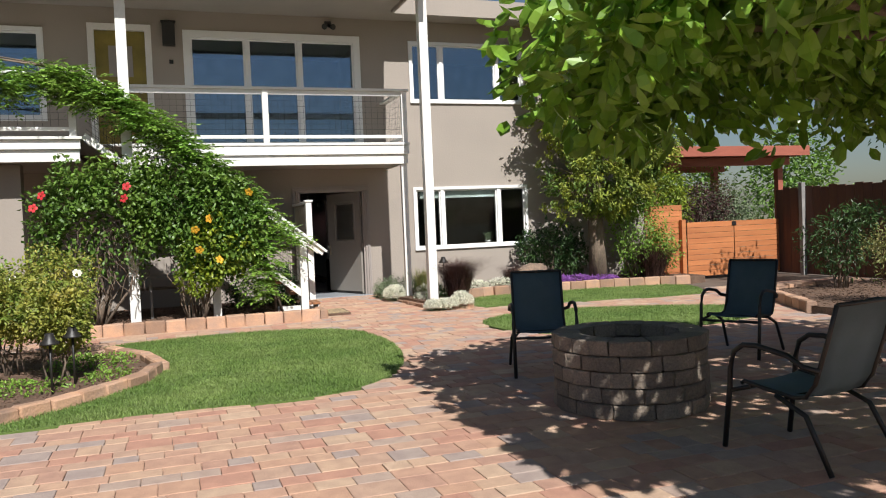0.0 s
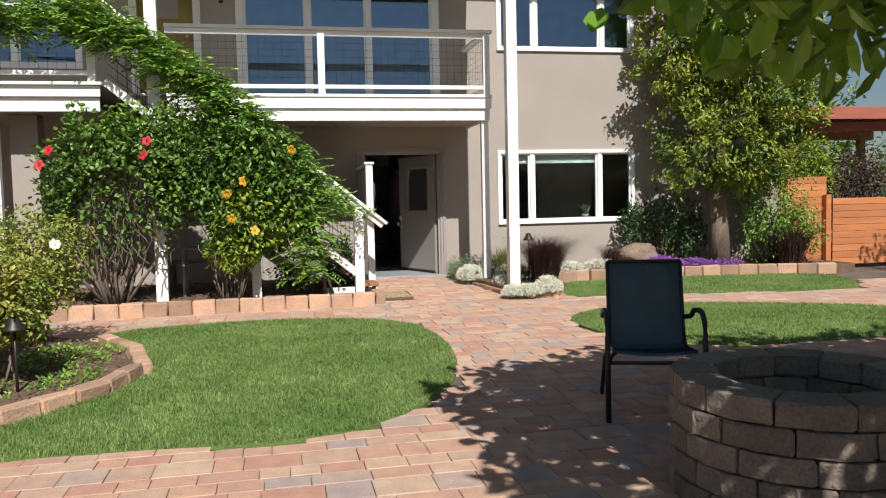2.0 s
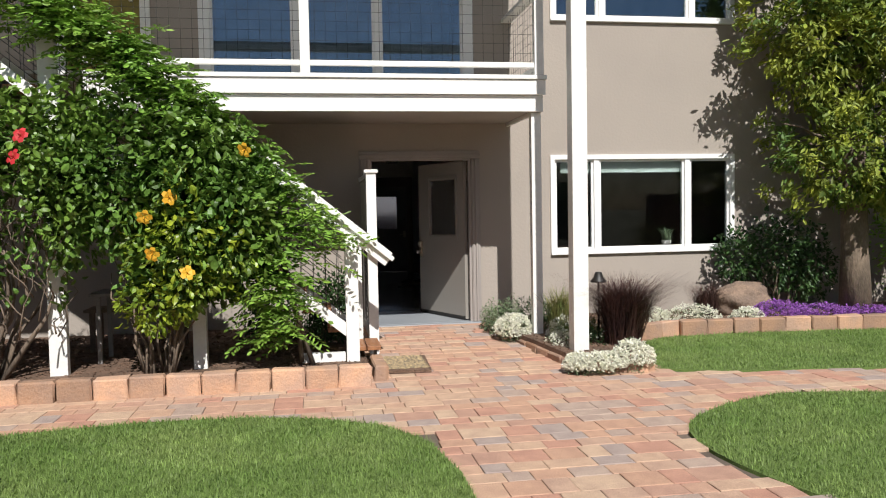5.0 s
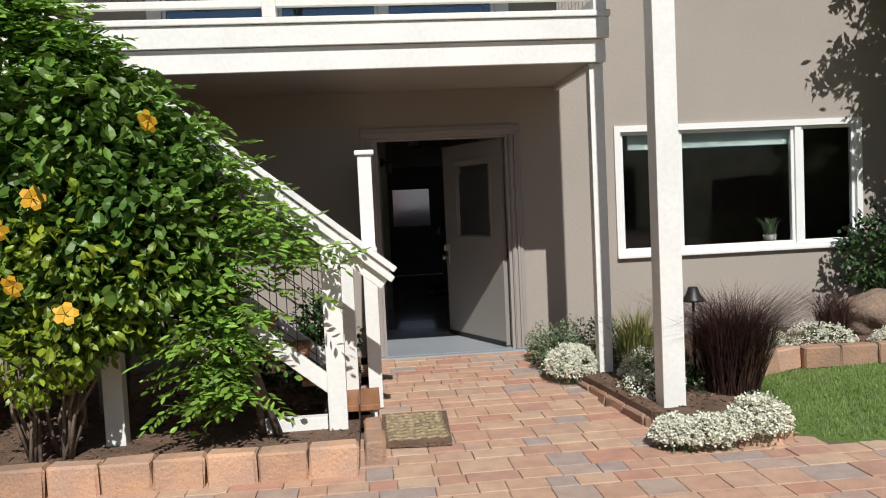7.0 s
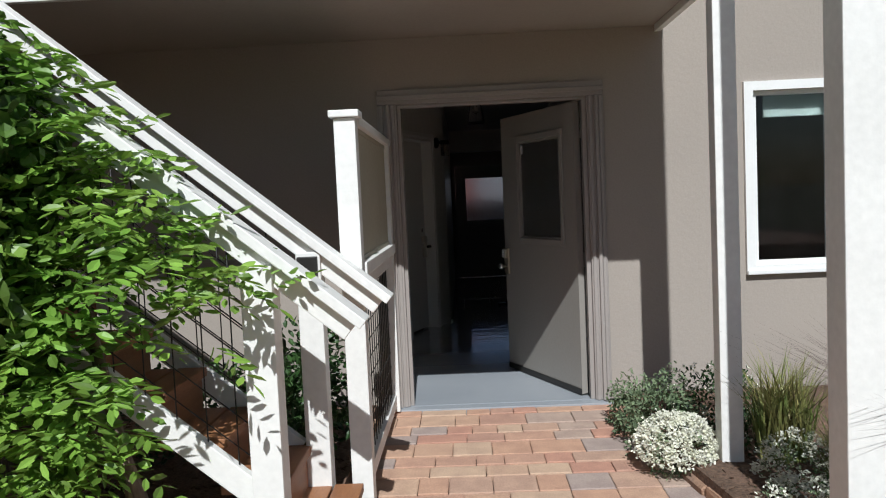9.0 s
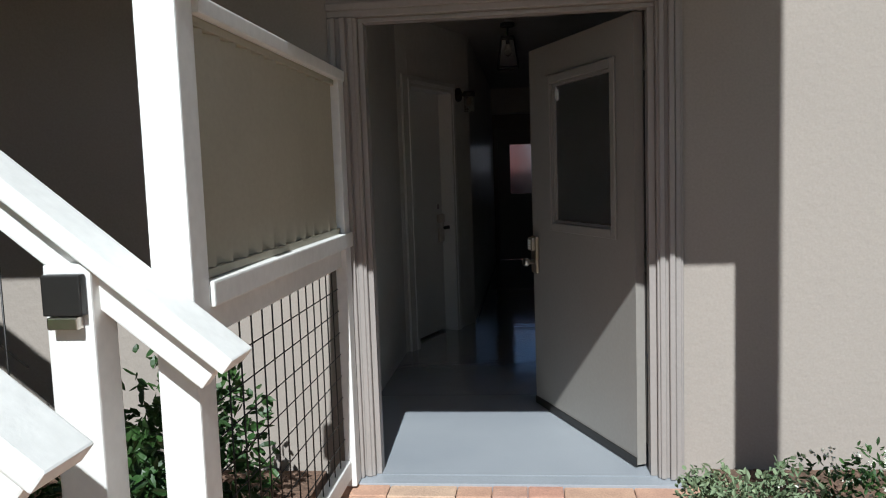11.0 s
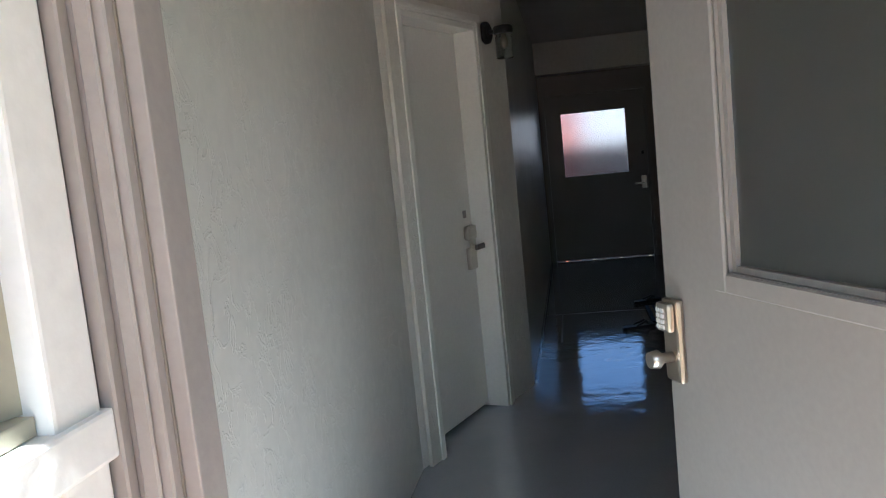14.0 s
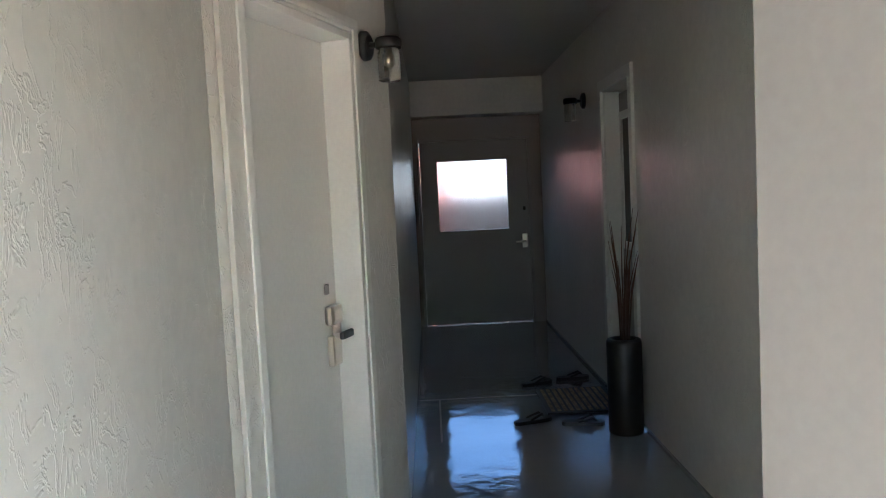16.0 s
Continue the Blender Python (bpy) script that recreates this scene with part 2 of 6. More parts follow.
M_FENCE = material("orange_stained_fence_board", (0.5, 0.19, 0.07), 0.6, vary=0.15, scale=2, fine=40, bump=0.15, second=(0.42, 0.15, 0.055), stretch=(0.6, 6, 6), obj=0.12)
M_PERGOLA = material("red_brown_pergola_timber", (0.36, 0.11, 0.07), 0.65, vary=0.15, scale=2, fine=40, bump=0.15, second=(0.29, 0.085, 0.055), stretch=(0.6, 6, 6))
M_DARKFENCE = material("dark_stained_fence_board", (0.12, 0.055, 0.035), 0.7, vary=0.15, scale=2, fine=40, bump=0.15, second=(0.09, 0.04, 0.03), stretch=(6, 6, 0.6), obj=0.2)
M_SLING = material("teal_grey_sling_fabric", (0.11, 0.16, 0.185), 0.6, vary=0.12, scale=8, fine=300, bump=0.1, bump_scale=400, second=(0.095, 0.145, 0.165), translucent=0.2)
M_BOULDER = material("tan_lava_boulder", (0.26, 0.18, 0.13), 0.95, vary=0.3, scale=6, fine=60, bump=1.0, bump_scale=25, second=(0.18, 0.13, 0.1))
M_MAT = material("woven_door_mat", (0.48, 0.36, 0.2), 0.95, vary=0.3, scale=30, fine=250, bump=0.6, bump_scale=250, second=(0.2, 0.16, 0.11))
M_YDOOR = material("ochre_door_paint", (0.27, 0.21, 0.04), 0.5, vary=0.05, bump=0.05)
M_ROOF = material("roof_edge", (0.3, 0.29, 0.28), 0.8, vary=0.1, bump=0.2)
# indoor colour darkened to stand for the shade behind the windows
M_ROOM = material("shaded_room_paint", (0.25, 0.23, 0.21), 0.8, vary=0.04, bump=0)
M_BLIND = material("pale_green_blind", (0.7, 0.78, 0.7), 0.7, vary=0.03, bump=0)
# red of the backdrop wall added behind the frosted pane
M_RED = material("terracotta_backdrop", (0.34, 0.11, 0.075), 0.8, vary=0.08, bump=0.2)


M_FLOOR.node_tree.nodes["Principled BSDF"].inputs["Coat Weight"].default_value = 1.0
M_FLOOR.node_tree.nodes["Principled BSDF"].inputs["Coat Roughness"].default_value = 0.05
M_FLOOR.node_tree.nodes["Principled BSDF"].inputs["Coat IOR"].default_value = 2.3
for link in list(M_FLOOR.node_tree.nodes["Principled BSDF"].inputs["Normal"].links):
    M_FLOOR.node_tree.links.new(link.from_socket, M_FLOOR.node_tree.nodes["Principled BSDF"].inputs["Coat Normal"])


def matte_entry(m):
    """Gloss taken off the floor paint near the entrance, to bounce more sunlight indoors."""
    n, l = m.node_tree.nodes, m.node_tree.links
    g = n.new("ShaderNodeNewGeometry")
    xyz = n.new("ShaderNodeSeparateXYZ")
    l.new(g.outputs["Position"], xyz.inputs[0])
    for socket, dull, gloss in (("Roughness", 0.34, 0.1), ("Coat Roughness", 0.2, 0.05), ("Coat Weight", 0.0, 1.0)):
        mr = n.new("ShaderNodeMapRange")
        mr.inputs[1].default_value, mr.inputs[2].default_value = 15.9, 17.2
        mr.inputs[3].default_value, mr.inputs[4].default_value = dull, gloss
        l.new(xyz.outputs["Y"], mr.inputs[0])
        l.new(mr.outputs[0], n["Principled BSDF"].inputs[socket])


matte_entry(M_FLOOR)


# ---- mesh helpers ----
ORIGIN = {}


def box(bm, x0, x1, y0, y1, z0, z1):
    v = [bm.verts.new(p) for p in ((x0, y0, z0), (x1, y0, z0), (x1, y1, z0), (x0, y1, z0), (x0, y0, z1), (x1, y0, z1), (x1, y1, z1), (x0, y1, z1))]
    for f in ((3, 2, 1, 0), (4, 5, 6, 7), (0, 1, 5, 4), (1, 2, 6, 5), (2, 3, 7, 6), (3, 0, 4, 7)):
        bm.faces.new([v[i] for i in f])
    return v


def bevelled(bm, w=0.006, seg=2):
    bmesh.ops.bevel(bm, geom=list(bm.edges), offset=w, segments=seg, affect="EDGES", profile=0.6)
    return bm


def cube(x0, x1, y0, y1, z0, z1, w=0.006):
    bm = bmesh.new()
    box(bm, x0, x1, y0, y1, z0, z1)
    return bevelled(bm, w) if w else bm


def beam(p0, p1, w, h, bevel=0.005, plumb=False):
    """A board from p0 to p1: w across (level), h deep. plumb: ends cut upright."""
    bm = bmesh.new()
    a, b = Vector(p0), Vector(p1)
    d = (b - a).normalized()
    side = d.cross(Vector((0, 0, 1)))
    side = side.normalized() if side.length > 1e-4 else Vector((1, 0, 0))
    up = Vector((0, 0, 1)) if plumb else side.cross(d).normalized()
    v = []
    for p in (a, b):
        for s, u in ((-1, -1), (1, -1), (1, 1), (-1, 1)):
            v.append(bm.verts.new(p + side * s * w / 2 + up * u * h / 2))
    for f in ((0, 1, 2, 3), (7, 6, 5, 4), (0, 4, 5, 1), (1, 5, 6, 2), (2, 6, 7, 3), (3, 7, 4, 0)):
        bm.faces.new([v[i] for i in f])
    bmesh.ops.recalc_face_normals(bm, faces=bm.faces)
    return bevelled(bm, bevel) if bevel else bm


def tube(bm, pts, radii, n=7):
    pts = [Vector(p) for p in pts]
    if not isinstance(radii, (list, tuple)):
        radii = [radii] * len(pts)
    rings = []
    for i, p in enumerate(pts):
        d = (pts[min(i + 1, len(pts) - 1)] - pts[max(i - 1, 0)]).normalized()
        ref = Vector((0, 0, 1)) if abs(d.z) < 0.9 else Vector((1, 0, 0))
        s = d.cross(ref).normalized()
        u = s.cross(d)
        rings.append([bm.verts.new(p + (s * math.cos(2 * math.pi * k / n) + u * math.sin(2 * math.pi * k / n)) * radii[i]) for k in range(n)])
    for a, b in zip(rings, rings[1:]):
        for k in range(n):
            bm.faces.new((a[k], a[(k + 1) % n], b[(k + 1) % n], b[k])).smooth = True
    bm.faces.new(rings[0][::-1])
    bm.faces.new(rings[-1])
    return bm


def lathe(profile, n=24, centre=(0, 0, 0)):
    """profile: (radius, z) from bottom to top."""
    bm = bmesh.new()
    c = Vector(centre)
    rings = [[bm.verts.new(c + Vector((r * math.cos(2 * math.pi * k / n), r * math.sin(2 * math.pi * k / n), z))) for k in range(n)] for r, z in profile]
    for a, b in zip(rings, rings[1:]):
        for k in range(n):
            bm.faces.new((a[k], a[(k + 1) % n], b[(k + 1) % n], b[k])).smooth = True
    bm.faces.new(rings[0][::-1])
    bm.faces.new(rings[-1])
    return bm


def thing(name, at=(0, 0, 0), label="", category="", group="", kind=""):
    ob = new(name)
    ob.empty_display_size = 0.1
    ob.location = at
    ORIGIN[ob.name] = Vector(at)
    return tagged(ob, label, category, group, kind)


def part(name, bm, mat, parent=None, label="", smooth=False):
    """Links a bmesh, given in world coordinates, as one mesh object, under its thing."""
    me = bpy.data.meshes.new(name)
    o = ORIGIN.get(parent.name, Vector()) if parent else Vector()
    if isinstance(bm, bmesh.types.BMesh):
        if o.length:
            bmesh.ops.translate(bm, verts=bm.verts, vec=-o)
        if smooth:
            for f in bm.faces:
                f.smooth = True
        bm.to_mesh(me)
        bm.free()
    else:
        v, f = bm
        me.from_pydata((np.asarray(v) - np.array(o)).tolist(), [], f)
    me.materials.append(mat)
    ob = new(name, me)
    if parent:
        ob.parent = parent
        ORIGIN[ob.name] = o
    return tagged(ob, label)


def setting(name, bm, mat, label, category):
    return tagged(part(name, bm, mat), label, category, kind="structure")


def solid(name, bm, mat, label, category, group=""):
    return tagged(part(name, bm, mat), label, category, group)


def wall_y(x0, x1, z0, z1, y0, y1, holes):
    """A wall across x with holes (x0, x1, z0, z1) right through it."""
    bm = bmesh.new()
    xs = sorted({x0, x1, *(h[0] for h in holes), *(h[1] for h in holes)})
    for a, b in zip(xs, xs[1:]):
        cuts = sorted((h[2], h[3]) for h in holes if h[0] <= a + 1e-6 and h[1] >= b - 1e-6)
        z = z0
        for c, d in cuts:
            if c > z + 1e-6:
                box(bm, a, b, y0, y1, z, c)
            z = d
        if z1 > z + 1e-6:
            box(bm, a, b, y0, y1, z, z1)
    bmesh.ops.remove_doubles(bm, verts=bm.verts, dist=1e-5)
    return bm


def inside(poly, x, y):
    x, y = np.asarray(x), np.asarray(y)
    hit = np.zeros(x.shape, bool)
    for (ax, ay), (bx, by) in zip(poly, poly[1:] + poly[:1]):
        if ay != by:
            hit ^= ((ay > y) != (by > y)) & (x < (bx - ax) * (y - ay) / (by - ay) + ax)
    return hit


def rounded(poly, steps=2):
    """Chaikin corner cutting."""
    for _ in range(steps):
        out = []
        for (ax, ay), (bx, by) in zip(poly, poly[1:] + poly[:1]):
            out += [(0.75 * ax + 0.25 * bx, 0.75 * ay + 0.25 * by), (0.25 * ax + 0.75 * bx, 0.25 * ay + 0.75 * by)]
        poly = out
    return poly


def slab(poly, z0, z1):
    bm = bmesh.new()
    lo = [bm.verts.new((x, y, z0)) for x, y in poly]
    hi = [bm.verts.new((x, y, z1)) for x, y in poly]
    k = len(poly)
    for i in range(k):
        bm.faces.new((lo[i], lo[(i + 1) % k], hi[(i + 1) % k], hi[i]))
    bm.faces.new(hi)
    bm.faces.new(lo[::-1])
    bmesh.ops.recalc_face_normals(bm, faces=bm.faces)
    bmesh.ops.triangulate(bm, faces=[f for f in bm.faces if len(f.verts) > 4])
    return bm


def leaf_mesh(centres, out, length, width, rng, droop=0.3, spread=0.9, fold=0.25):
    """Pointed folded leaves, eight corners and six faces each, at the given centres, facing roughly along out."""
    n = len(centres)
    d = out + rng.normal(0, spread, (n, 3))
    d[:, 2] -= droop
    d /= np.linalg.norm(d, axis=1)[:, None] + 1e-9
    up = rng.normal(0, 0.5, (n, 3)) + np.array((0, 0, 1.0))
    side = np.cross(d, up)
    side /= np.linalg.norm(side, axis=1)[:, None] + 1e-9
    nor = np.cross(side, d)
    L = (length * rng.uniform(0.65, 1.25, n))[:, None]
    W = (width * rng.uniform(0.7, 1.2, n))[:, None]
    base = centres - d * L / 2
    rows = [base]
    for t, w in ((0.32, 0.78), (0.68, 0.88)):
        c = base + d * L * t - nor * (L * 0.14 * t * t)
        rows += [c - side * W * w / 2, c - nor * W * fold, c + side * W * w / 2]
    v = np.stack(rows + [base + d * L - nor * L * 0.16], 1).reshape(-1, 3)
    i = np.arange(n)[:, None] * 8
    f = [(i + np.array(t)).tolist() for t in ((0, 2, 1), (0, 3, 2), (1, 2, 5, 4), (2, 3, 6, 5), (4, 5, 7), (5, 6, 7))]
    return v, [q for g in f for q in g]


def crown(blobs, count, length, width, seed, droop=0.3, hollow=0.55, spread=0.9, clump=0.0, keep=None):
    """Leaves over a heap of uneven ellipsoids (x, y, z, rx, ry, rz)."""
    rng = np.random.default_rng(seed)
    vol = np.array([b[3] * b[4] + b[4] * b[5] + b[3] * b[5] for b in blobs])
    which = rng.choice(len(blobs), count, p=vol / vol.sum())
    B = np.array(blobs)[which]
    if clump:
        tips = max(1, int(count / clump))
        pick = rng.integers(0, tips, count)
        dirs = rng.normal(size=(tips, 3))
        B = np.array(blobs)[rng.choice(len(blobs), tips, p=vol / vol.sum())][pick]
        r0 = rng.uniform(hollow, 1.08, tips)[pick]
        d = dirs[pick]
    else:
        d = rng.normal(size=(count, 3))
        r0 = rng.uniform(hollow ** 2, 1.1, count) ** 0.5
    d /= np.linalg.norm(d, axis=1)[:, None]
    wob = 1 + 0.13 * np.sin(d[:, 0] * 7 + B[:, 0] * 3) + 0.12 * np.sin(d[:, 1] * 6 + d[:, 2] * 8 + B[:, 1])
    c = B[:, :3] + d * B[:, 3:6] * (r0 * wob)[:, None]
    if clump:
        c += rng.normal(0, length * 0.55, c.shape)
    if keep is not None:
        ok = keep(c)
        c, d = c[ok], d[ok]
    return leaf_mesh(c, d, length, width, rng, droop, spread)


def blades(xy, z, height, width, lean, rng, bend=0.4):
    """Grass blades: three corners at the base and middle, one tip."""
    n = len(xy)
    a = rng.uniform(0, 2 * math.pi, n)
    h = (height * rng.uniform(0.6, 1.2, n))[:, None]
    dirn = np.stack([np.cos(a), np.sin(a), np.zeros(n)], 1)
    side = np.stack([-np.sin(a), np.cos(a), np.zeros(n)], 1) * width / 2
    base = np.concatenate([xy, np.broadcast_to(np.asarray(z, float).reshape(-1, 1), (n, 1))], 1)
    ln = (lean * rng.uniform(0.2, 1.2, n))[:, None]
    mid = base + dirn * ln * h * 0.4 + np.array((0, 0, 0.6)) * h
    tip = base + dirn * ln * h * (1 + bend) + np.array((0, 0, 1.0)) * h * (1 - 0.25 * bend)
    v = np.stack([base - side, base + side, mid + side * 0.7, mid - side * 0.7, tip], 1).reshape(-1, 3)
    i = np.arange(n)[:, None] * 5
    return v, (i + np.array((0, 1, 2, 3))).tolist() + (i + np.array((3, 2, 4))).tolist()


def merged(*meshes):
    V, F, k = [], [], 0
    for v, f in meshes:
        V.append(np.asarray(v))
        F += [[i + k for i in q] for q in f]
        k += len(v)
    return np.concatenate(V), F


def flower(name, at, size, facing, mat, parent, petals=5):
    bm = bmesh.new()
    q = Vector(facing).to_track_quat("Z", "Y").to_matrix()
    c = Vector(at)
    for k in range(petals):
        a = 2 * math.pi * k / petals
        pts = []
        for r, s, h in ((0.05, 0, 0), (0.6, -0.42, 0.2), (1.0, -0.25, 0.12), (1.0, 0.25, 0.12), (0.6, 0.42, 0.2)):
            x, y = r * math.cos(a) - s * math.sin(a), r * math.sin(a) + s * math.cos(a)
            pts.append(bm.verts.new(c + q @ Vector((x, y, h)) * size))
        bm.faces.new(pts)
    tube(bm, [c, c + q @ Vector((0, 0, 0.7)) * size], [size * 0.1, size * 0.06], 5)
    return part(name, bm, mat, parent)


GZ = -0.09


def ground_z(y):
    return GZ + max(0.0, min(1.0, (y - 12.0) / 3.0)) * 0.08


# ---- ground, lawns, beds ----
bm = bmesh.new()
box(bm, -600, 600, -600, 600, -0.6, -0.16)
setting("ground", bm, M_GROUND, "wide dry ground of the lot around the house", "ground")
LAWN_A = rounded([(-3.6, 5.9), (-2.2, 6.25), (-1.13, 6.44), (0.1, 6.52), (1.35, 6.38), (2.05, 6.95), (2.5, 7.95), (2.68, 9.3), (2.5, 10.6), (1.6, 11.15), (0.4, 11.2), (-0.75, 10.95),
                  (-0.62, 10.2), (-0.18, 9.4), (0.0, 8.65), (-0.16, 7.95), (-0.67, 7.26), (-1.2, 6.75), (-2.2, 6.5), (-3.6, 6.15)], 1)
LAWN_B = rounded([(4.2, 9.3), (4.22, 10.25), (4.95, 10.8), (5.7, 11.0), (7.0, 10.5), (8.2, 9.7), (8.4, 8.8), (7.2, 8.2), (5.6, 8.1), (4.6, 8.35)], 2)
LAWN_C = rounded([(4.93, 11.9), (4.98, 12.6), (5.3, 13.4), (5.9, 13.78), (8.6, 13.6), (9.9, 13.2), (9.5, 12.0), (8.9, 11.25), (7.0, 11.6)], 1)
BED_A = [(-4.2, 6.4), (-2.2, 6.55), (-1.25, 6.82), (-0.73, 7.32), (-0.25, 7.98), (-0.1, 8.65), (-0.27, 9.35), (-0.7, 10.12), (-1.2, 10.6), (-2.4, 10.9), (-4.2, 11.0)]
BED_B = [(-4.2, 12.12), (2.3, 12.12), (2.3, 12.7), (2.3, 14.98), (-4.2, 14.98)]
BED_C = [(4.02, 14.98), (4.02, 13.62), (4.16, 12.4), (4.4, 12.02), (4.85, 12.05), (4.9, 12.6), (5.25, 13.5), (5.9, 13.9), (8.6, 13.72), (10.2, 13.3), (10.6, 13.4), (10.6, 14.98)]
BED_D = [(9.2, 9.9), (9.75, 10.5), (13.2, 10.7), (13.2, 2.0), (8.8, 2.0), (8.4, 8.3)]
NOPAVE = [LAWN_A, LAWN_B, LAWN_C, BED_A, BED_B, BED_C, BED_D]
setting("paving_bed", cube(-9, 14, -9, 14.98, -0.2, GZ - 0.022, 0), M_JOINT, "sandy bedding under the pavers", "paving bed")


def turf(name, poly, seed, density):
    lawn = tagged(thing(name, (*poly[0], GZ), "freshly mown green lawn with a curved edge", "lawn"), kind="structure")
    part("turf", slab(poly, -0.14, GZ + 0.002), M_TURF, lawn)
    rng = np.random.default_rng(seed)
    xs, ys = [p[0] for p in poly], [p[1] for p in poly]
    n = int((max(xs) - min(xs)) * (max(ys) - min(ys)) * density)
    p = np.stack([rng.uniform(min(xs) - 0.02, max(xs) + 0.02, n), rng.uniform(min(ys) - 0.02, max(ys) + 0.02, n)], 1)
    p = p[inside(poly, p[:, 0], p[:, 1])]
    tagged(part("grass", blades(p, GZ, 0.034, 0.005, 0.8, rng), M_GRASS, lawn), kind="stuff")


turf("lawn_1", LAWN_A, 1, 7500)
turf("lawn_2", LAWN_B, 2, 4500)
turf("lawn_3", LAWN_C, 3, 3200)


def soil(name, poly, z):
    ob = setting(name, slab(poly, -0.15, z), M_SOIL, "bed of dark bark mulch and soil", "planting bed")
    rng = np.random.default_rng(len(poly))
    xs, ys = [p[0] for p in poly], [p[1] for p in poly]
    n = int((max(xs) - min(xs)) * (max(ys) - min(ys)) * 220)
    p = np.stack([rng.uniform(min(xs), max(xs), n), rng.uniform(min(ys), max(ys), n), np.full(n, z + 0.006)], 1)
    p = p[inside(poly, p[:, 0], p[:, 1])]
    chips = leaf_mesh(p, rng.normal(0, 1, p.shape) * np.array((1, 1, 0.15)), 0.05, 0.018, rng, 0, 0.1, 0.3)
    tagged(part("bark_chips", chips, M_SOIL, ob), kind="stuff")


soil("bed_soil_1", BED_A, -0.05)
soil("bed_soil_2", BED_B, 0.02)
soil("bed_soil_3", BED_C, 0.04)
soil("bed_soil_4", BED_D, 0.0)


def block_mesh(name, l, w, h, mat, seed, rough=0.008, cuts=1):
    bm = bmesh.new()
    box(bm, -l / 2, l / 2, -w / 2, w / 2, 0, h)
    bevelled(bm, 0.014, 1)
    rng = random.Random(seed)
    for v in bm.verts:
        v.co += Vector((rng.uniform(-1, 1), rng.uniform(-1, 1), rng.uniform(-1, 1))) * rough
    me = bpy.data.meshes.new(name)
    bm.to_mesh(me)
    bm.free()
    me.materials.append(mat)
    return me


def edging(name, line, z0, h, length, depth, label):
    """Edging blocks laid end to end along a line."""
    top = tagged(thing(name, (*line[0], z0), label, "edging"), kind="structure")
    meshes = [block_mesh("edging_block", length - 0.004, depth, h, M_CURB, s) for s in range(3)]
    pts = [Vector(p) for p in line]
    seg = [(b - a).length for a, b in zip(pts, pts[1:])]
    total, k = sum(seg), 0
    s = length / 2
    while s < total:
        r, i = s, 0
        while r > seg[i]:
            r -= seg[i]
            i += 1
        d = (pts[i + 1] - pts[i]).normalized()
        p = pts[i] + d * r
        ob = new("edging_block", meshes[k % 3])
        ob.parent = top
        ob.matrix_basis = pose(p.x - line[0][0], p.y - line[0][1], 0.004 * (k % 2), 0, 0, math.degrees(math.atan2(d.y, d.x)))
        s += length
        k += 1


edging("edging_1", [(-4.2, 6.32), (-2.2, 6.47), (-1.2, 6.75), (-0.67, 7.26), (-0.18, 7.95), (-0.02, 8.65), (-0.19, 9.4), (-0.64, 10.18)], -0.12, 0.13, 0.29, 0.13, "curved low row of terracotta edging blocks")
edging("edging_2", [(-3.4, 12.06), (2.44, 12.06)], -0.12, 0.2, 0.285, 0.14, "straight row of weathered terracotta edging blocks")
edging("edging_3", [(2.39, 12.14), (2.39, 12.7)], -0.12, 0.17, 0.27, 0.12, "short return of terracotta edging blocks")
edging("edging_4", [(4.02, 13.66), (4.16, 12.45), (4.38, 12.05)], -0.1, 0.09, 0.3, 0.06, "thin low edging beside the brick walk")
edging("edging_5", [(4.4, 12.0), (4.82, 11.98), (4.92, 12.3)], -0.12, 0.19, 0.2, 0.1, "rounded terracotta edging corner")
edging("edging_6", [(5.15, 13.5), (5.9, 13.87), (8.6, 13.68), (10.1, 13.28)], -0.12, 0.19, 0.32, 0.13, "row of pale sandstone edging blocks")
edging("edging_7", [(8.4, 8.3), (9.2, 9.9), (9.75, 10.5), (11.5, 10.65)], -0.12, 0.18, 0.32, 0.14, "row of pale edging blocks along the fence bed")

# ---- house ----
OPEN = (2.53, 3.795, -0.14, 2.05)
WIN_LOW = (4.83, 7.36, 0.81, 2.09)
WIN_UP = (4.85, 7.36, 3.78, 5.02)
SLIDER = (0.55, 3.85, 2.86, 5.07)
UPDOOR = (-1.02, -0.02, 2.86, 5.1)
LEFTWIN = (-3.6, -1.75, 3.4, 5.02)
setting("wall_south", wall_y(-9, 10.3, -0.15, 5.42, 15.0, 15.07, [OPEN, WIN_LOW, WIN_UP, SLIDER, UPDOOR, LEFTWIN]), M_STUCCO, "flat taupe stucco house front in sun and shade", "wall")
setting("wall_east", cube(10.1, 10.3, 15.073, 24.0, -0.15, 5.42, 0), M_STUCCO, "taupe stucco side wall", "wall")
setting("wall_west", cube(-9, -8.8, 15.073, 24.0, -0.15, 5.42, 0), M_STUCCO, "taupe stucco side wall", "wall")
setting("wall_north", wall_y(-9, 10.3, -0.15, 5.42, 23.5, 23.7, [(2.79, 3.99, -0.14, 1.98)]), M_STUCCO, "taupe wall at the far end of the corridor", "wall")
setting("floor_upper", cube(-8.8, 10.1, 15.073, 23.497, 2.62, 2.84, 0), M_ROOM, "upper floor slab", "floor")
bm = bmesh.new()
box(bm, -9.4, 4.32, 11.85, 24.2, 5.42, 5.62)
box(bm, 4.32, 10.9, 14.3, 24.2, 5.42, 5.62)
setting("roof", bm, M_SOFFIT, "flat roof with a deep painted eave", "roof")
bm = bmesh.new()
box(bm, -9.45, 4.37, 11.8, 11.848, 5.36, 5.7)
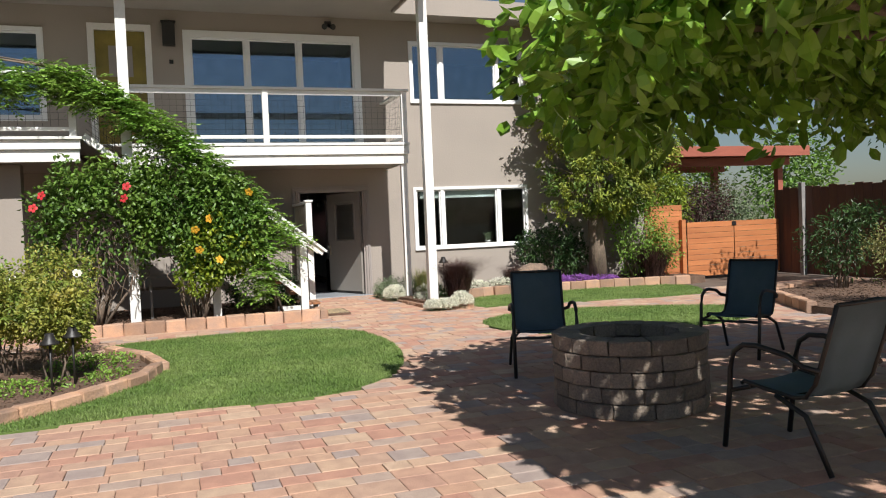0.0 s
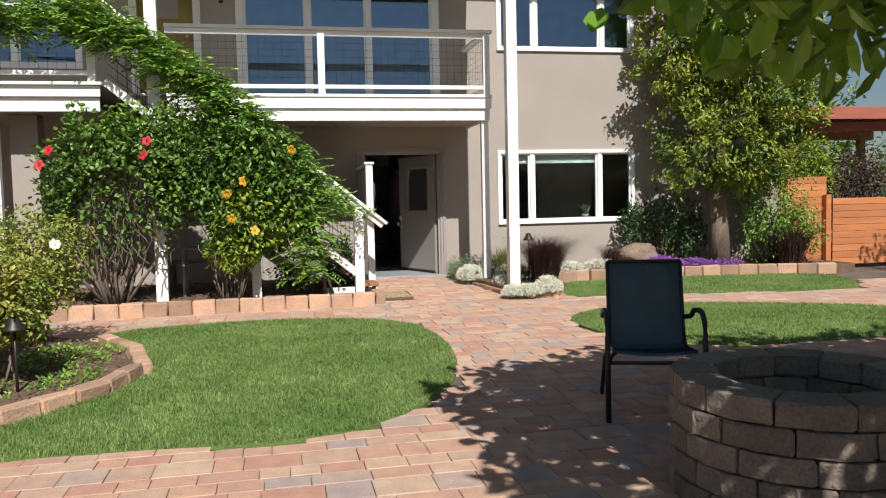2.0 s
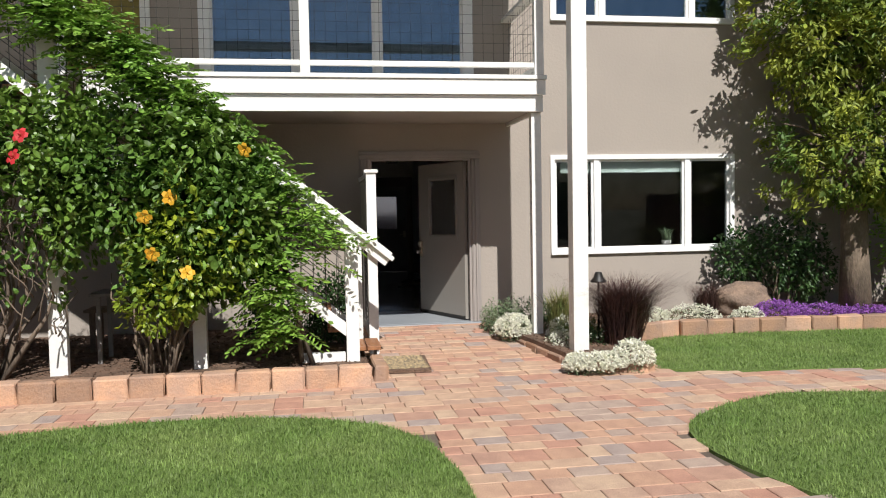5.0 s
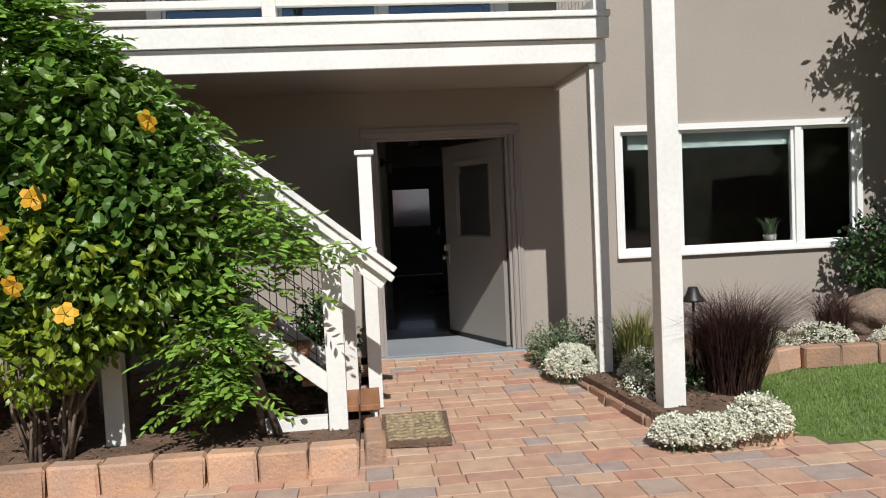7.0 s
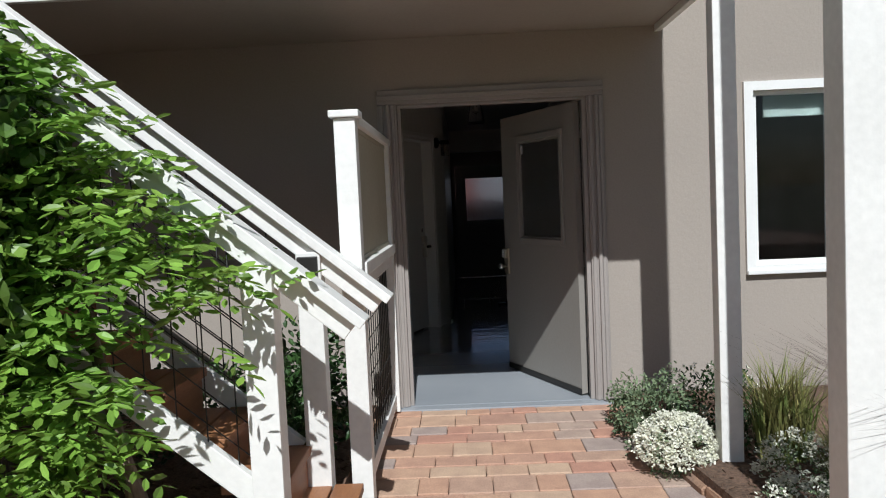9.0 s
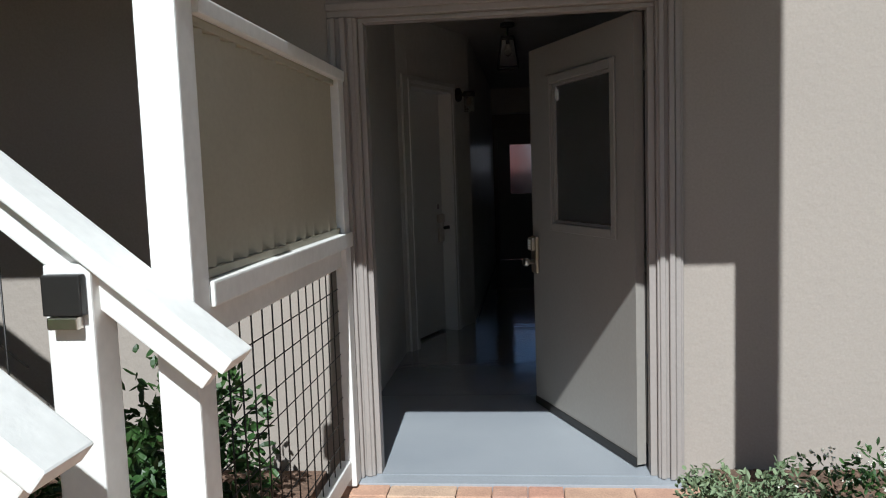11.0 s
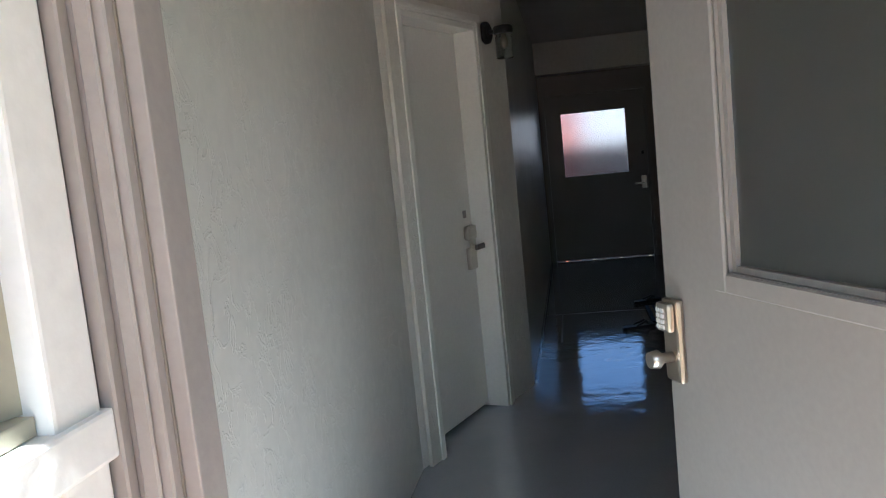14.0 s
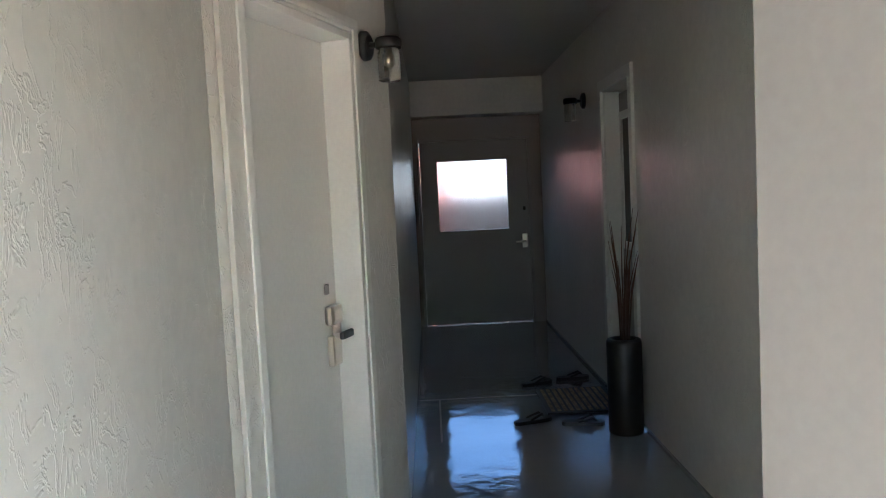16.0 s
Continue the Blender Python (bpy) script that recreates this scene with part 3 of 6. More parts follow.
box(bm, 4.323, 4.37, 11.848, 14.25, 5.36, 5.7)
box(bm, 4.37, 10.95, 14.25, 14.298, 5.36, 5.7)
setting("trim_eave", bm, M_STUCCO, "taupe painted eave board", "trim")

# corridor shell
setting("sill", cube(2.401, 3.904, 14.9, 14.997, -0.12, -0.003, 0.003), M_FLOOR, "flush grey painted door sill", "sill")
setting("floor", cube(2.1, 4.3, 15.0, 23.62, -0.13, 0.0, 0), M_FLOOR, "glossy grey painted concrete corridor floor", "floor")
setting("wall_corridor_1", cube(2.1, 2.3, 15.073, 17.42, 0.0, 2.56, 0), M_PLASTER, "glossy hand-trowelled beige plaster wall", "wall")
DA, DB = Vector((2.36, 17.55)), Vector((2.62, 18.28))
dd = (DB - DA).normalized()
nn = Vector((dd.y, -dd.x))


def strip(a, b, z0, z1, thick, mat, name, label):
    """Wall piece between plan points; its face lies on the line, the body behind."""
    a, b = Vector(a), Vector(b)
    d = (b - a).normalized()
    n = Vector((-d.y, d.x)) * thick
    return slab([tuple(a), tuple(b), tuple(b + n), tuple(a + n)], z0, z1)


bm = bmesh.new()
for a, b, z0, z1 in (((2.30, 17.423), tuple(DA), 0, 2.56), (tuple(DA + dd * 0.002), tuple(DB - dd * 0.002), 2.06, 2.56), (tuple(DB), (2.75, 18.62), 0, 2.56)):
    piece = strip(a, b, z0, z1, 0.14, None, "", "")
    me = bpy.data.meshes.new("tmp")
    piece.to_mesh(me)
    piece.free()
    bm.from_mesh(me)
    bpy.data.meshes.remove(me)
setting("wall_corridor_2", bm, M_PLASTER, "angled beige plaster wall around a white door", "wall")
setting("wall_corridor_3", cube(2.55, 2.75, 18.623, 23.497, 0.0, 2.56, 0), M_PLASTER, "glossy beige plaster wall of the dark corridor", "wall")
RD0, RD1 = 19.78, 20.5
bm = bmesh.new()
box(bm, 4.1, 4.3, 15.073, RD0, 0, 2.56)
box(bm, 4.1, 4.3, RD0, RD1, 2.05, 2.56)
box(bm, 4.1, 4.3, RD1, 23.497, 0, 2.56)
setting("wall_corridor_4", bm, M_PLASTER, "glossy beige plaster wall with a doorway", "wall")
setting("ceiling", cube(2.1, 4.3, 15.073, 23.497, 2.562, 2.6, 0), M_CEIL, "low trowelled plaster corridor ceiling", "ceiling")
setting("beam", cube(2.753, 4.097, 23.2, 23.497, 2.2, 2.558, 0.004), M_PLASTER, "boxed plaster beam over the far door", "beam")
bm = bmesh.new()
for x0, x1, y0, y1 in ((2.753, 2.77, 18.65, 23.49), (4.083, 4.097, 16.3, RD0 - 0.06), (4.083, 4.097, RD1 + 0.06, 23.49)):
    box(bm, x0, x1, y0, y1, 0.001, 0.02)
setting("baseboard", bm, M_FLOOR, "thin painted bead along the corridor floor", "baseboard")
bm = bmesh.new()
box(bm, 2.772, 3.62, 20.52, 20.535, 0.0005, 0.004)
box(bm, 2.9, 2.912, 19.6, 20.52, 0.0005, 0.003)
setting("floor_joint", bm, M_TRIM, "pale joint lines in the painted floor", "floor joint")

# rooms added behind the lower and upper glass, coloured dark to look unlit
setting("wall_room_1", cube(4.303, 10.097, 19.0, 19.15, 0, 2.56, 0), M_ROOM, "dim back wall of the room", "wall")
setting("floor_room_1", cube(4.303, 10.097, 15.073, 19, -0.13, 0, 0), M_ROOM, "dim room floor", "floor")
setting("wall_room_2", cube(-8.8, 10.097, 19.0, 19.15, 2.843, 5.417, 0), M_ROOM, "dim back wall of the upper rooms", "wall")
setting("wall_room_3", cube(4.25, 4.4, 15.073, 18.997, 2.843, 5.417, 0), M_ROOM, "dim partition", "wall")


# ---- windows and doors ----
def window(name, hole, mulls, depth_y, label, fw=0.06, sashes=True, mat=M_VINYL, pane=M_GLASS):
    x0, x1, z0, z1 = hole
    w = tagged(thing(name, (x0, depth_y, z0), label, "window"), kind="structure")
    y0, y1 = depth_y - 0.03, depth_y + 0.09
    bm = bmesh.new()
    box(bm, x0, x0 + fw, y0, y1, z0 - 0.0, z1 + 0.0)
    box(bm, x1 - fw, x1, y0, y1, z0, z1)
    box(bm, x0 + fw, x1 - fw, y0, y1, z1 - fw, z1)
    box(bm, x0 + fw, x1 - fw, y0, y1, z0, z0 + fw)
    part("window_frame", bm, mat, w)
    part("window_sill", cube(x0, x1, depth_y - 0.045, depth_y - 0.032, z0, z0 + 0.03), mat, w)
    edges = [x0 + fw, *mulls, x1 - fw]
    for m in mulls:
        part("mullion", cube(m - 0.035, m + 0.035, depth_y - 0.015, depth_y + 0.08, z0 + fw + 0.001, z1 - fw - 0.001, 0.004), mat, w)
    for a, b in zip(edges, edges[1:]):
        a2, b2 = a + (0.036 if a in mulls else 0.001), b - (0.036 if b in mulls else 0.001)
        if sashes:
            s = 0.03
            bm = bmesh.new()
            box(bm, a2, a2 + s, depth_y + 0.01, depth_y + 0.06, z0 + fw + 0.001, z1 - fw - 0.001)
            box(bm, b2 - s, b2, depth_y + 0.01, depth_y + 0.06, z0 + fw + 0.001, z1 - fw - 0.001)
            box(bm, a2 + s, b2 - s, depth_y + 0.01, depth_y + 0.06, z1 - fw - s, z1 - fw - 0.001)
            box(bm, a2 + s, b2 - s, depth_y + 0.01, depth_y + 0.06, z0 + fw + 0.001, z0 + fw + s)
            part("sash", bm, mat, w)
            a2, b2 = a2 + s + 0.001, b2 - s - 0.001
        p = part("pane", cube(a2, b2, depth_y + 0.03, depth_y + 0.036, z0 + fw + 0.032, z1 - fw - 0.032, 0), pane, w)
        p.visible_shadow = False
    return w


window("window_1", WIN_LOW, [5.45, 6.7], 15.0, "white vinyl three-part sliding window with dark panes", pane=M_GLASS_LOW)
window("window_2", WIN_UP, [5.53, 6.76], 15.0, "white vinyl three-part sliding window on the upper floor")
window("window_3", SLIDER, [1.68, 2.66], 15.0, "wide white three-panel glass patio door onto the balcony", 0.13, True)
window("window_4", LEFTWIN, [-2.7], 15.0, "white framed window behind the vine", 0.08)
solid("window_blind", cube(5.0, 6.65, 15.091, 15.115, 1.86, 2.089, 0.004), M_BLIND, "pale green roller blind drawn a little way", "blind")
up = tagged(thing("door_1", (-1.02, 15, 2.86), "ochre panelled entrance door with white casing on the balcony", "door"), kind="structure")
bm = bmesh.new()
box(bm, -1.05, -0.94, 14.97, 15.1, 2.87, 5.13)
box(bm, -0.1, 0.01, 14.97, 15.1, 2.87, 5.13)
box(bm, -0.94, -0.1, 14.97, 15.1, 5.02, 5.13)
part("casing", bm, M_WHITE, up)
part("leaf", cube(-0.938, -0.102, 15.04, 15.085, 2.87, 5.018), M_YDOOR, up)
part("panel", cube(-0.72, -0.32, 15.028, 15.038, 4.2, 4.75), M_TRIM, up)
part("knob", lathe([(0.02, 0), (0.03, 0.02), (0.03, 0.04), (0.01, 0.05)], 12, (-0.2, 15.0, 3.9)), M_CHROME, up)

# entrance door: casing with stepped mouldings, open leaf
ent = tagged(thing("door_2", (2.53, 15, 0), "taupe painted entrance door standing open, with an obscure glass light", "door"), kind="structure")
for xa, xb, xc in ((2.40, 2.53, -1), (3.795, 3.905, 1)):
    bm = bmesh.new()
    box(bm, xa, xb, 14.975, 14.998, -0.001, 2.05)
    for o, y in ((0.2, 14.962), (0.55, 14.95), (0.8, 14.966)):
        c = xa + (xb - xa) * o
        box(bm, c - 0.012, c + 0.012, y, 14.974, -0.001, 2.05)
    part("casing", bevelled(bm, 0.003, 1), M_TRIM, ent)
bm = bmesh.new()
box(bm, 2.40, 3.905, 14.975, 14.998, 2.052, 2.15)
box(bm, 2.40, 3.905, 14.955, 14.974, 2.08, 2.11)
part("casing_head", bevelled(bm, 0.003, 1), M_TRIM, ent)
for xa, xb in ((2.531, 2.555), (3.765, 3.794)):
    part("jamb", cube(xa, xb, 15.0, 15.07, 0.0, 2.03, 0.003), M_TRIM, ent)
part("jamb_head", cube(2.531, 3.794, 15.0, 15.07, 2.031, 2.049, 0.003), M_TRIM, ent)
HINGE, ANGLE, LEN, TH = Vector((3.76, 15.105, 0.0)), radians(180 - 66.3), 1.1, 0.045


def on_leaf(bm):
    """From leaf coordinates (along, thickness, up) into the place."""
    bmesh.ops.transform(bm, matrix=Matrix.Translation(HINGE) @ Matrix.Rotation(ANGLE, 4, "Z"), verts=bm.verts)
    return bm


W0, W1, V0, V1 = 0.195, 0.825, 1.08, 1.82
leaf = part("leaf", on_leaf(wall_y(0.0, LEN, 0.015, 2.03, 0, TH, [(W0, W1, V0, V1)])), M_LEAFDOOR, ent)
for y0, y1 in ((-0.012, 0.0), (TH, TH + 0.012)):
    bm = bmesh.new()
    e = 0.045
    for a, b, c, d in ((W0 - e, W0, V0 - e, V1 + e), (W1, W1 + e, V0 - e, V1 + e), (W0, W1, V1, V1 + e), (W0, W1, V0 - e, V0)):
        box(bm, a, b, y0 + 0.001 if y0 > 0 else y0, y1 if y0 > 0 else y1 - 0.001, c, d)
    part("glazing_bead", on_leaf(bevelled(bm, 0.004, 1)), M_LEAFDOOR, leaf)
bm = bmesh.new()
e = 0.016
for a, b, c, d in ((W0, W0 + e, V0, V1), (W1 - e, W1, V0, V1), (W0 + e, W1 - e, V1 - e, V1), (W0 + e, W1 - e, V0, V0 + e)):
    box(bm, a + 0.001, b - 0.001, 0.008, TH - 0.008, c + 0.001, d - 0.001)
part("glazing_stop", on_leaf(bm), M_LEAFDOOR, leaf)
part("pane", on_leaf(cube(W0 + 0.017, W1 - 0.017, 0.02, 0.026, V0 + 0.017, V1 - 0.017, 0)), M_DARKGLASS, leaf, "dark obscure glass pane")
bm = bmesh.new()
tube(bm, [(0.785, TH - 0.012, 1.76), (0.785, TH - 0.0185, 1.76)], 0.02, 16)
bmesh.ops.scale(bm, vec=(1, 1, 1.6), space=Matrix.Translation((0, 0, -1.76)), verts=bm.verts)
part("sticker", on_leaf(bm), M_WHITE, leaf, "small white oval sticker")
part("door_sweep", on_leaf(cube(0.0, LEN, TH + 0.001, TH + 0.006, 0.006, 0.05, 0.002)), M_BLACK, leaf, "black rubber sweep")
lock = part("lock_plate", on_leaf(cube(LEN - 0.085, LEN - 0.012, TH + 0.001, TH + 0.022, 0.78, 0.99, 0.01)), M_BRASS, leaf, "brass keypad lock plate")
part("keypad", on_leaf(cube(LEN - 0.078, LEN - 0.02, TH + 0.023, TH + 0.045, 0.91, 0.985, 0.012)), M_CHROME, leaf, "chrome keypad")
for i in range(2):
    for j in range(4):
        part("key", on_leaf(cube(LEN - 0.066 + i * 0.02, LEN - 0.052 + i * 0.02, TH + 0.046, TH + 0.05, 0.92 + j * 0.014, 0.93 + j * 0.014, 0.002)), M_WHITE, leaf)
bm = bmesh.new()
tube(bm, [(LEN - 0.05, TH + 0.022, 0.845), (LEN - 0.05, TH + 0.05, 0.845), (LEN - 0.05, TH + 0.062, 0.845), (LEN - 0.05, TH + 0.085, 0.845)], [0.013, 0.013, 0.024, 0.02], 14)
part("knob", on_leaf(bm), M_CHROME, leaf, "chrome knob")
bm = bmesh.new()
tube(bm, [(LEN - 0.05, -0.001, 0.845), (LEN - 0.05, -0.03, 0.845), (LEN - 0.05, -0.04, 0.845), (LEN - 0.05, -0.065, 0.845)], [0.028, 0.013, 0.024, 0.02], 14)
part("knob", on_leaf(bm), M_CHROME, leaf, "chrome knob")
for z0, z1 in ((0.12, 0.9), (1.0, 1.78)):
    part("hinge_gap_strip", cube(3.7605, 3.7645, 15.075, 15.1, z0, z1, 0), M_BLACK, ent, "dark continuous hinge strip")

# white door in the angled wall
ld = tagged(thing("door_3", (DA.x, DA.y, 0), "white flush interior door with chrome lever, closed", "door"), kind="structure")


def on_angle(a0, a1, y0, y1, z0, z1, w=0.004):
    """a along the angled wall from its near jamb; y out of the wall towards the corridor."""
    bm = cube(a0, a1, -y1, -y0, z0, z1, w)
    bmesh.ops.transform(bm, matrix=Matrix.Translation((DA.x, DA.y, 0)) @ Matrix.Rotation(math.atan2(dd.y, dd.x), 4, "Z"), verts=bm.verts)
    return bm


DL = (DB - DA).length
part("casing", on_angle(-0.11, 0.0, 0.001, 0.02, 0, 2.115), M_PLASTER, ld)
part("casing", on_angle(DL, DL + 0.055, 0.001, 0.02, 0, 2.115), M_INDOOR, ld)
part("casing_head", on_angle(0.001, DL - 0.001, 0.001, 0.02, 2.06, 2.115), M_INDOOR, ld)
part("casing_bead", on_angle(-0.03, 0.008, 0.021, 0.03, 0, 2.07), M_INDOOR, ld)
part("casing_bead", on_angle(DL - 0.012, DL + 0.012, 0.021, 0.03, 0, 2.07), M_INDOOR, ld)
part("casing_bead", on_angle(-0.03, DL + 0.012, 0.021, 0.03, 2.071, 2.09), M_INDOOR, ld)
part("stop", on_angle(0.001, 0.03, -0.17, 0.018, 0.0, 2.058), M_INDOOR, ld)
part("stop", on_angle(DL - 0.03, DL - 0.001, -0.17, 0.018, 0.0, 2.058), M_INDOOR, ld)
part("stop_head", on_angle(0.031, DL - 0.031, -0.17, 0.018, 2.03, 2.058), M_INDOOR, ld)
ll = part("leaf", on_angle(0.032, DL - 0.032, -0.145, -0.1, 0.02, 2.028), M_INDOOR, ld)
part("lock_plate", on_angle(DL - 0.135, DL - 0.055, -0.099, -0.07, 0.78, 0.9, 0.012), M_CHROME, ll, "chrome lever lock plate")
part("lock_plate", on_angle(DL - 0.15, DL - 0.045, -0.099, -0.062, 0.94, 1.02, 0.02), M_CHROME, ll, "curved chrome lock housing")
part("lock_bar", on_angle(DL - 0.085, DL - 0.045, -0.099, -0.075, 0.85, 0.96, 0.008), M_CHROME, ll)
part("lever", on_angle(DL - 0.12, DL - 0.02, -0.052, -0.032, 0.885, 0.915, 0.008), M_BLACK, ll, "dark lever handle")
part("lever_neck", on_angle(DL - 0.11, DL - 0.09, -0.08, -0.05, 0.888, 0.91, 0.004), M_CHROME, ll)
part("door_number", on_angle(DL - 0.13, DL - 0.095, -0.099, -0.096, 1.06, 1.1, 0), M_TRIM, ll, "small number plate with blurred figures")

# far door
fd = tagged(thing("door_4", (2.79, 23.5, 0), "pale grey door with a bright frosted glass light, closed", "door"), kind="structure")
bm = wall_y(2.82, 3.96, 0.009, 1.955, 23.55, 23.595, [(3.0, 3.74, 1.01, 1.75)])
fl = part("leaf", bm, M_LEAFDOOR, fd)
bm = bmesh.new()
for a, b, c, d in ((2.97, 3.0, 0.98, 1.78), (3.74, 3.77, 0.98, 1.78), (3.0, 3.74, 1.75, 1.78), (3.0, 3.74, 0.98, 1.01)):
    box(bm, a, b, 23.538, 23.549, c, d)
part("glazing_bead", bm, M_LEAFDOOR, fl)
fp = part("pane", cube(3.0, 3.74, 23.57, 23.576, 1.01, 1.75, 0), M_FROST, fl, "frosted glass pane")
bm = bmesh.new()
box(bm, 2.791, 2.818, 23.505, 23.69, 0, 1.98)
box(bm, 3.962, 3.989, 23.505, 23.69, 0, 1.98)
box(bm, 2.818, 3.962, 23.505, 23.69, 1.957, 1.979)
part("jamb", bm, M_TRIM, fd)
part("lock_plate", cube(3.875, 3.935, 23.53, 23.549, 0.8, 0.95, 0.01), M_CHROME, fl)
bm = bmesh.new()
tube(bm, [(3.905, 23.53, 0.87), (3.905, 23.5, 0.87)], 0.01, 10)
tube(bm, [(3.91, 23.49, 0.87), (3.8, 23.49, 0.865)], 0.011, 10)
part("lever", bm, M_CHROME, fl)
part("deadbolt", cube(3.895, 3.925, 23.53, 23.549, 1.2, 1.24, 0.008), M_BLACK, fl)
# walls and fence added outside to give the frosted pane its light gradient
setting("pane_backdrop_red", cube(-6, 3.3, 30.5, 30.8, -0.15, 2.3, 0), M_RED, "added sunlit red wall that tints the frosted pane", "wall")
setting("pane_backdrop_pale", cube(3.32, 9, 30.4, 30.7, -0.15, 2.25, 0), M_STUCCO, "added pale wall that brightens the right of the frosted pane", "wall")
yf = thing("wooden_fence", (1.0, 27.0, -0.16), "added low dark board fence that darkens the foot of the frosted pane", "fence")
for k in range(40):
    part("board", cube(-1.5 + k * 0.22, -1.292 + k * 0.22, 27.0, 27.025, -0.16, 1.34, 0), M_DARKFENCE, yf)

# side doorway in the corridor
sd = tagged(thing("door_5", (4.1, RD0, 0), "white cased doorway with a half-glazed door", "door"), kind="structure")
bm = bmesh.new()
box(bm, 4.08, 4.099, RD0 - 0.07, RD0, 0, 2.12)
box(bm, 4.08, 4.099, RD1, RD1 + 0.07, 0, 2.12)
box(bm, 4.08, 4.099, RD0, RD1, 2.05, 2.12)
box(bm, 4.1, 4.3, RD1 - 0.025, RD1 - 0.001, 0, 2.04)
box(bm, 4.1, 4.3, RD0 + 0.001, RD0 + 0.025, 0, 2.04)
part("casing", bm, M_INDOOR, sd)
sl = part("leaf", cube(4.2, 4.24, RD0 + 0.027, RD1 - 0.027, 0.01, 2.03), M_TRIM, sd)
bm = bmesh.new()
for a, b, c, d in ((RD0 + 0.1, RD0 + 0.15, 1.0, 1.9), (RD1 - 0.15, RD1 - 0.1, 1.0, 1.9), (RD0 + 0.15, RD1 - 0.15, 1.85, 1.9), (RD0 + 0.15, RD1 - 0.15, 1.0, 1.05)):
    box(bm, 4.18, 4.199, a, b, c, d)
part("glazing_bead", bm, M_INDOOR, sl)
part("pane", cube(4.19, 4.198, RD0 + 0.151, RD1 - 0.151, 1.051, 1.849, 0), M_BLACK, sl)
bm = bmesh.new()
tube(bm, [(4.2, RD0 + 0.09, 0.98), (4.15, RD0 + 0.09, 0.98), (4.15, RD0 + 0.2, 0.98)], 0.012, 8)
part("lever", bm, M_BLACK, sl)


wp = thing("pot_plant", (6.55, 15.3, 0.9), "small spiky grey-green plant on the window ledge", "plant")
part("pot", lathe([(0.05, 0.0), (0.07, 0.1), (0.06, 0.1), (0.05, 0.06)], 14, (6.55, 15.3, 0.85)), M_TRIM, wp)
rg = np.random.default_rng(3)
part("blades", blades(np.stack([6.55 + rg.normal(0, 0.015, 60), 15.3 + rg.normal(0, 0.015, 60)], 1), 0.93, 0.2, 0.02, 0.6, rg, 0.3), M_SAGE, wp)
solid("window_ledge", cube(4.9, 7.3, 15.21, 15.4, 0.8, 0.848), M_ROOM, "dim inner window ledge", "ledge")


# ---- corridor fittings ----
def sconce(at, out, label):
    """Black wall bracket with a ribbed jar shade. out: unit vector off the wall."""
    p, o = Vector(at), Vector(out)
    s = thing("wall_sconce", at, label, "wall lamp", "corridor wall lamps")
    bm = bmesh.new()
    tube(bm, [p + o * 0.002, p + o * 0.02, p + o * 0.03], [0.06, 0.058, 0.04], 20)
    part("backplate", bm, M_BLACK, s)
    bm = bmesh.new()
    tube(bm, [p + o * 0.03, p + o * 0.07, p + o * 0.1], 0.012, 8)
    part("arm", bm, M_BLACK, s)
    c = p + o * 0.11
    part("cap", lathe([(0.05, 0), (0.052, 0.01), (0.052, 0.035), (0.045, 0.042), (0.0, 0.042)], 20, c + Vector((0, 0, -0.02))), M_BLACK, s)
    prof = [(0.005, -0.15), (0.038, -0.15)]
    for k in range(8):
        prof += [(0.046, -0.145 + k * 0.015), (0.042, -0.138 + k * 0.015)]
    part("jar_shade", lathe(prof + [(0.04, -0.022), (0.005, -0.022)], 20, c), M_JAR, s, "ribbed clear glass jar")
    part("bulb", lathe([(0.004, -0.1), (0.016, -0.085), (0.016, -0.06), (0.009, -0.03)], 12, c), M_BRASS, s)


sconce((2.301, 15.52, 2.03), (1, 0, 0), "black wall lamp with a ribbed clear jar shade, unlit")
sconce((2.668, 18.401, 2.03), (0.934, -0.357, 0), "black wall lamp with a ribbed clear jar shade, unlit")
sconce((4.099, 21.1, 2.06), (-1, 0, 0), "black wall lamp with a ribbed clear jar shade, unlit")
LX, LY = 3.12, 18.1
lan = thing("ceiling_lantern", (LX, LY, 2.56), "black metal lantern with clear glass panes and a bare bulb", "ceiling lamp")
part("canopy", lathe([(0.058, -0.03), (0.06, -0.002), (0.001, -0.001)], 20, (LX, LY, 2.56)), M_BLACK, lan)
bm = bmesh.new()
tube(bm, [(LX, LY, 2.53), (LX, LY, 2.45)], 0.008, 8)
part("stem", bm, M_BLACK, lan)
bm = bmesh.new()
tp, bt = 0.05, 0.085
for sx, sy in ((1, 1), (1, -1), (-1, -1), (-1, 1)):
    tube(bm, [(LX + sx * tp, LY + sy * tp, 2.44), (LX + sx * bt, LY + sy * bt, 2.2)], 0.006, 4)
for r, z in ((tp, 2.44), (bt, 2.2)):
    q = [(LX + r, LY + r, z), (LX + r, LY - r, z), (LX - r, LY - r, z), (LX - r, LY + r, z)]
    for a, b in zip(q, q[1:] + q[:1]):
        tube(bm, [a, b], 0.007, 4)
box(bm, LX - 0.05, LX + 0.05, LY - 0.05, LY + 0.05, 2.44, 2.452)
part("frame", bm, M_BLACK, lan)
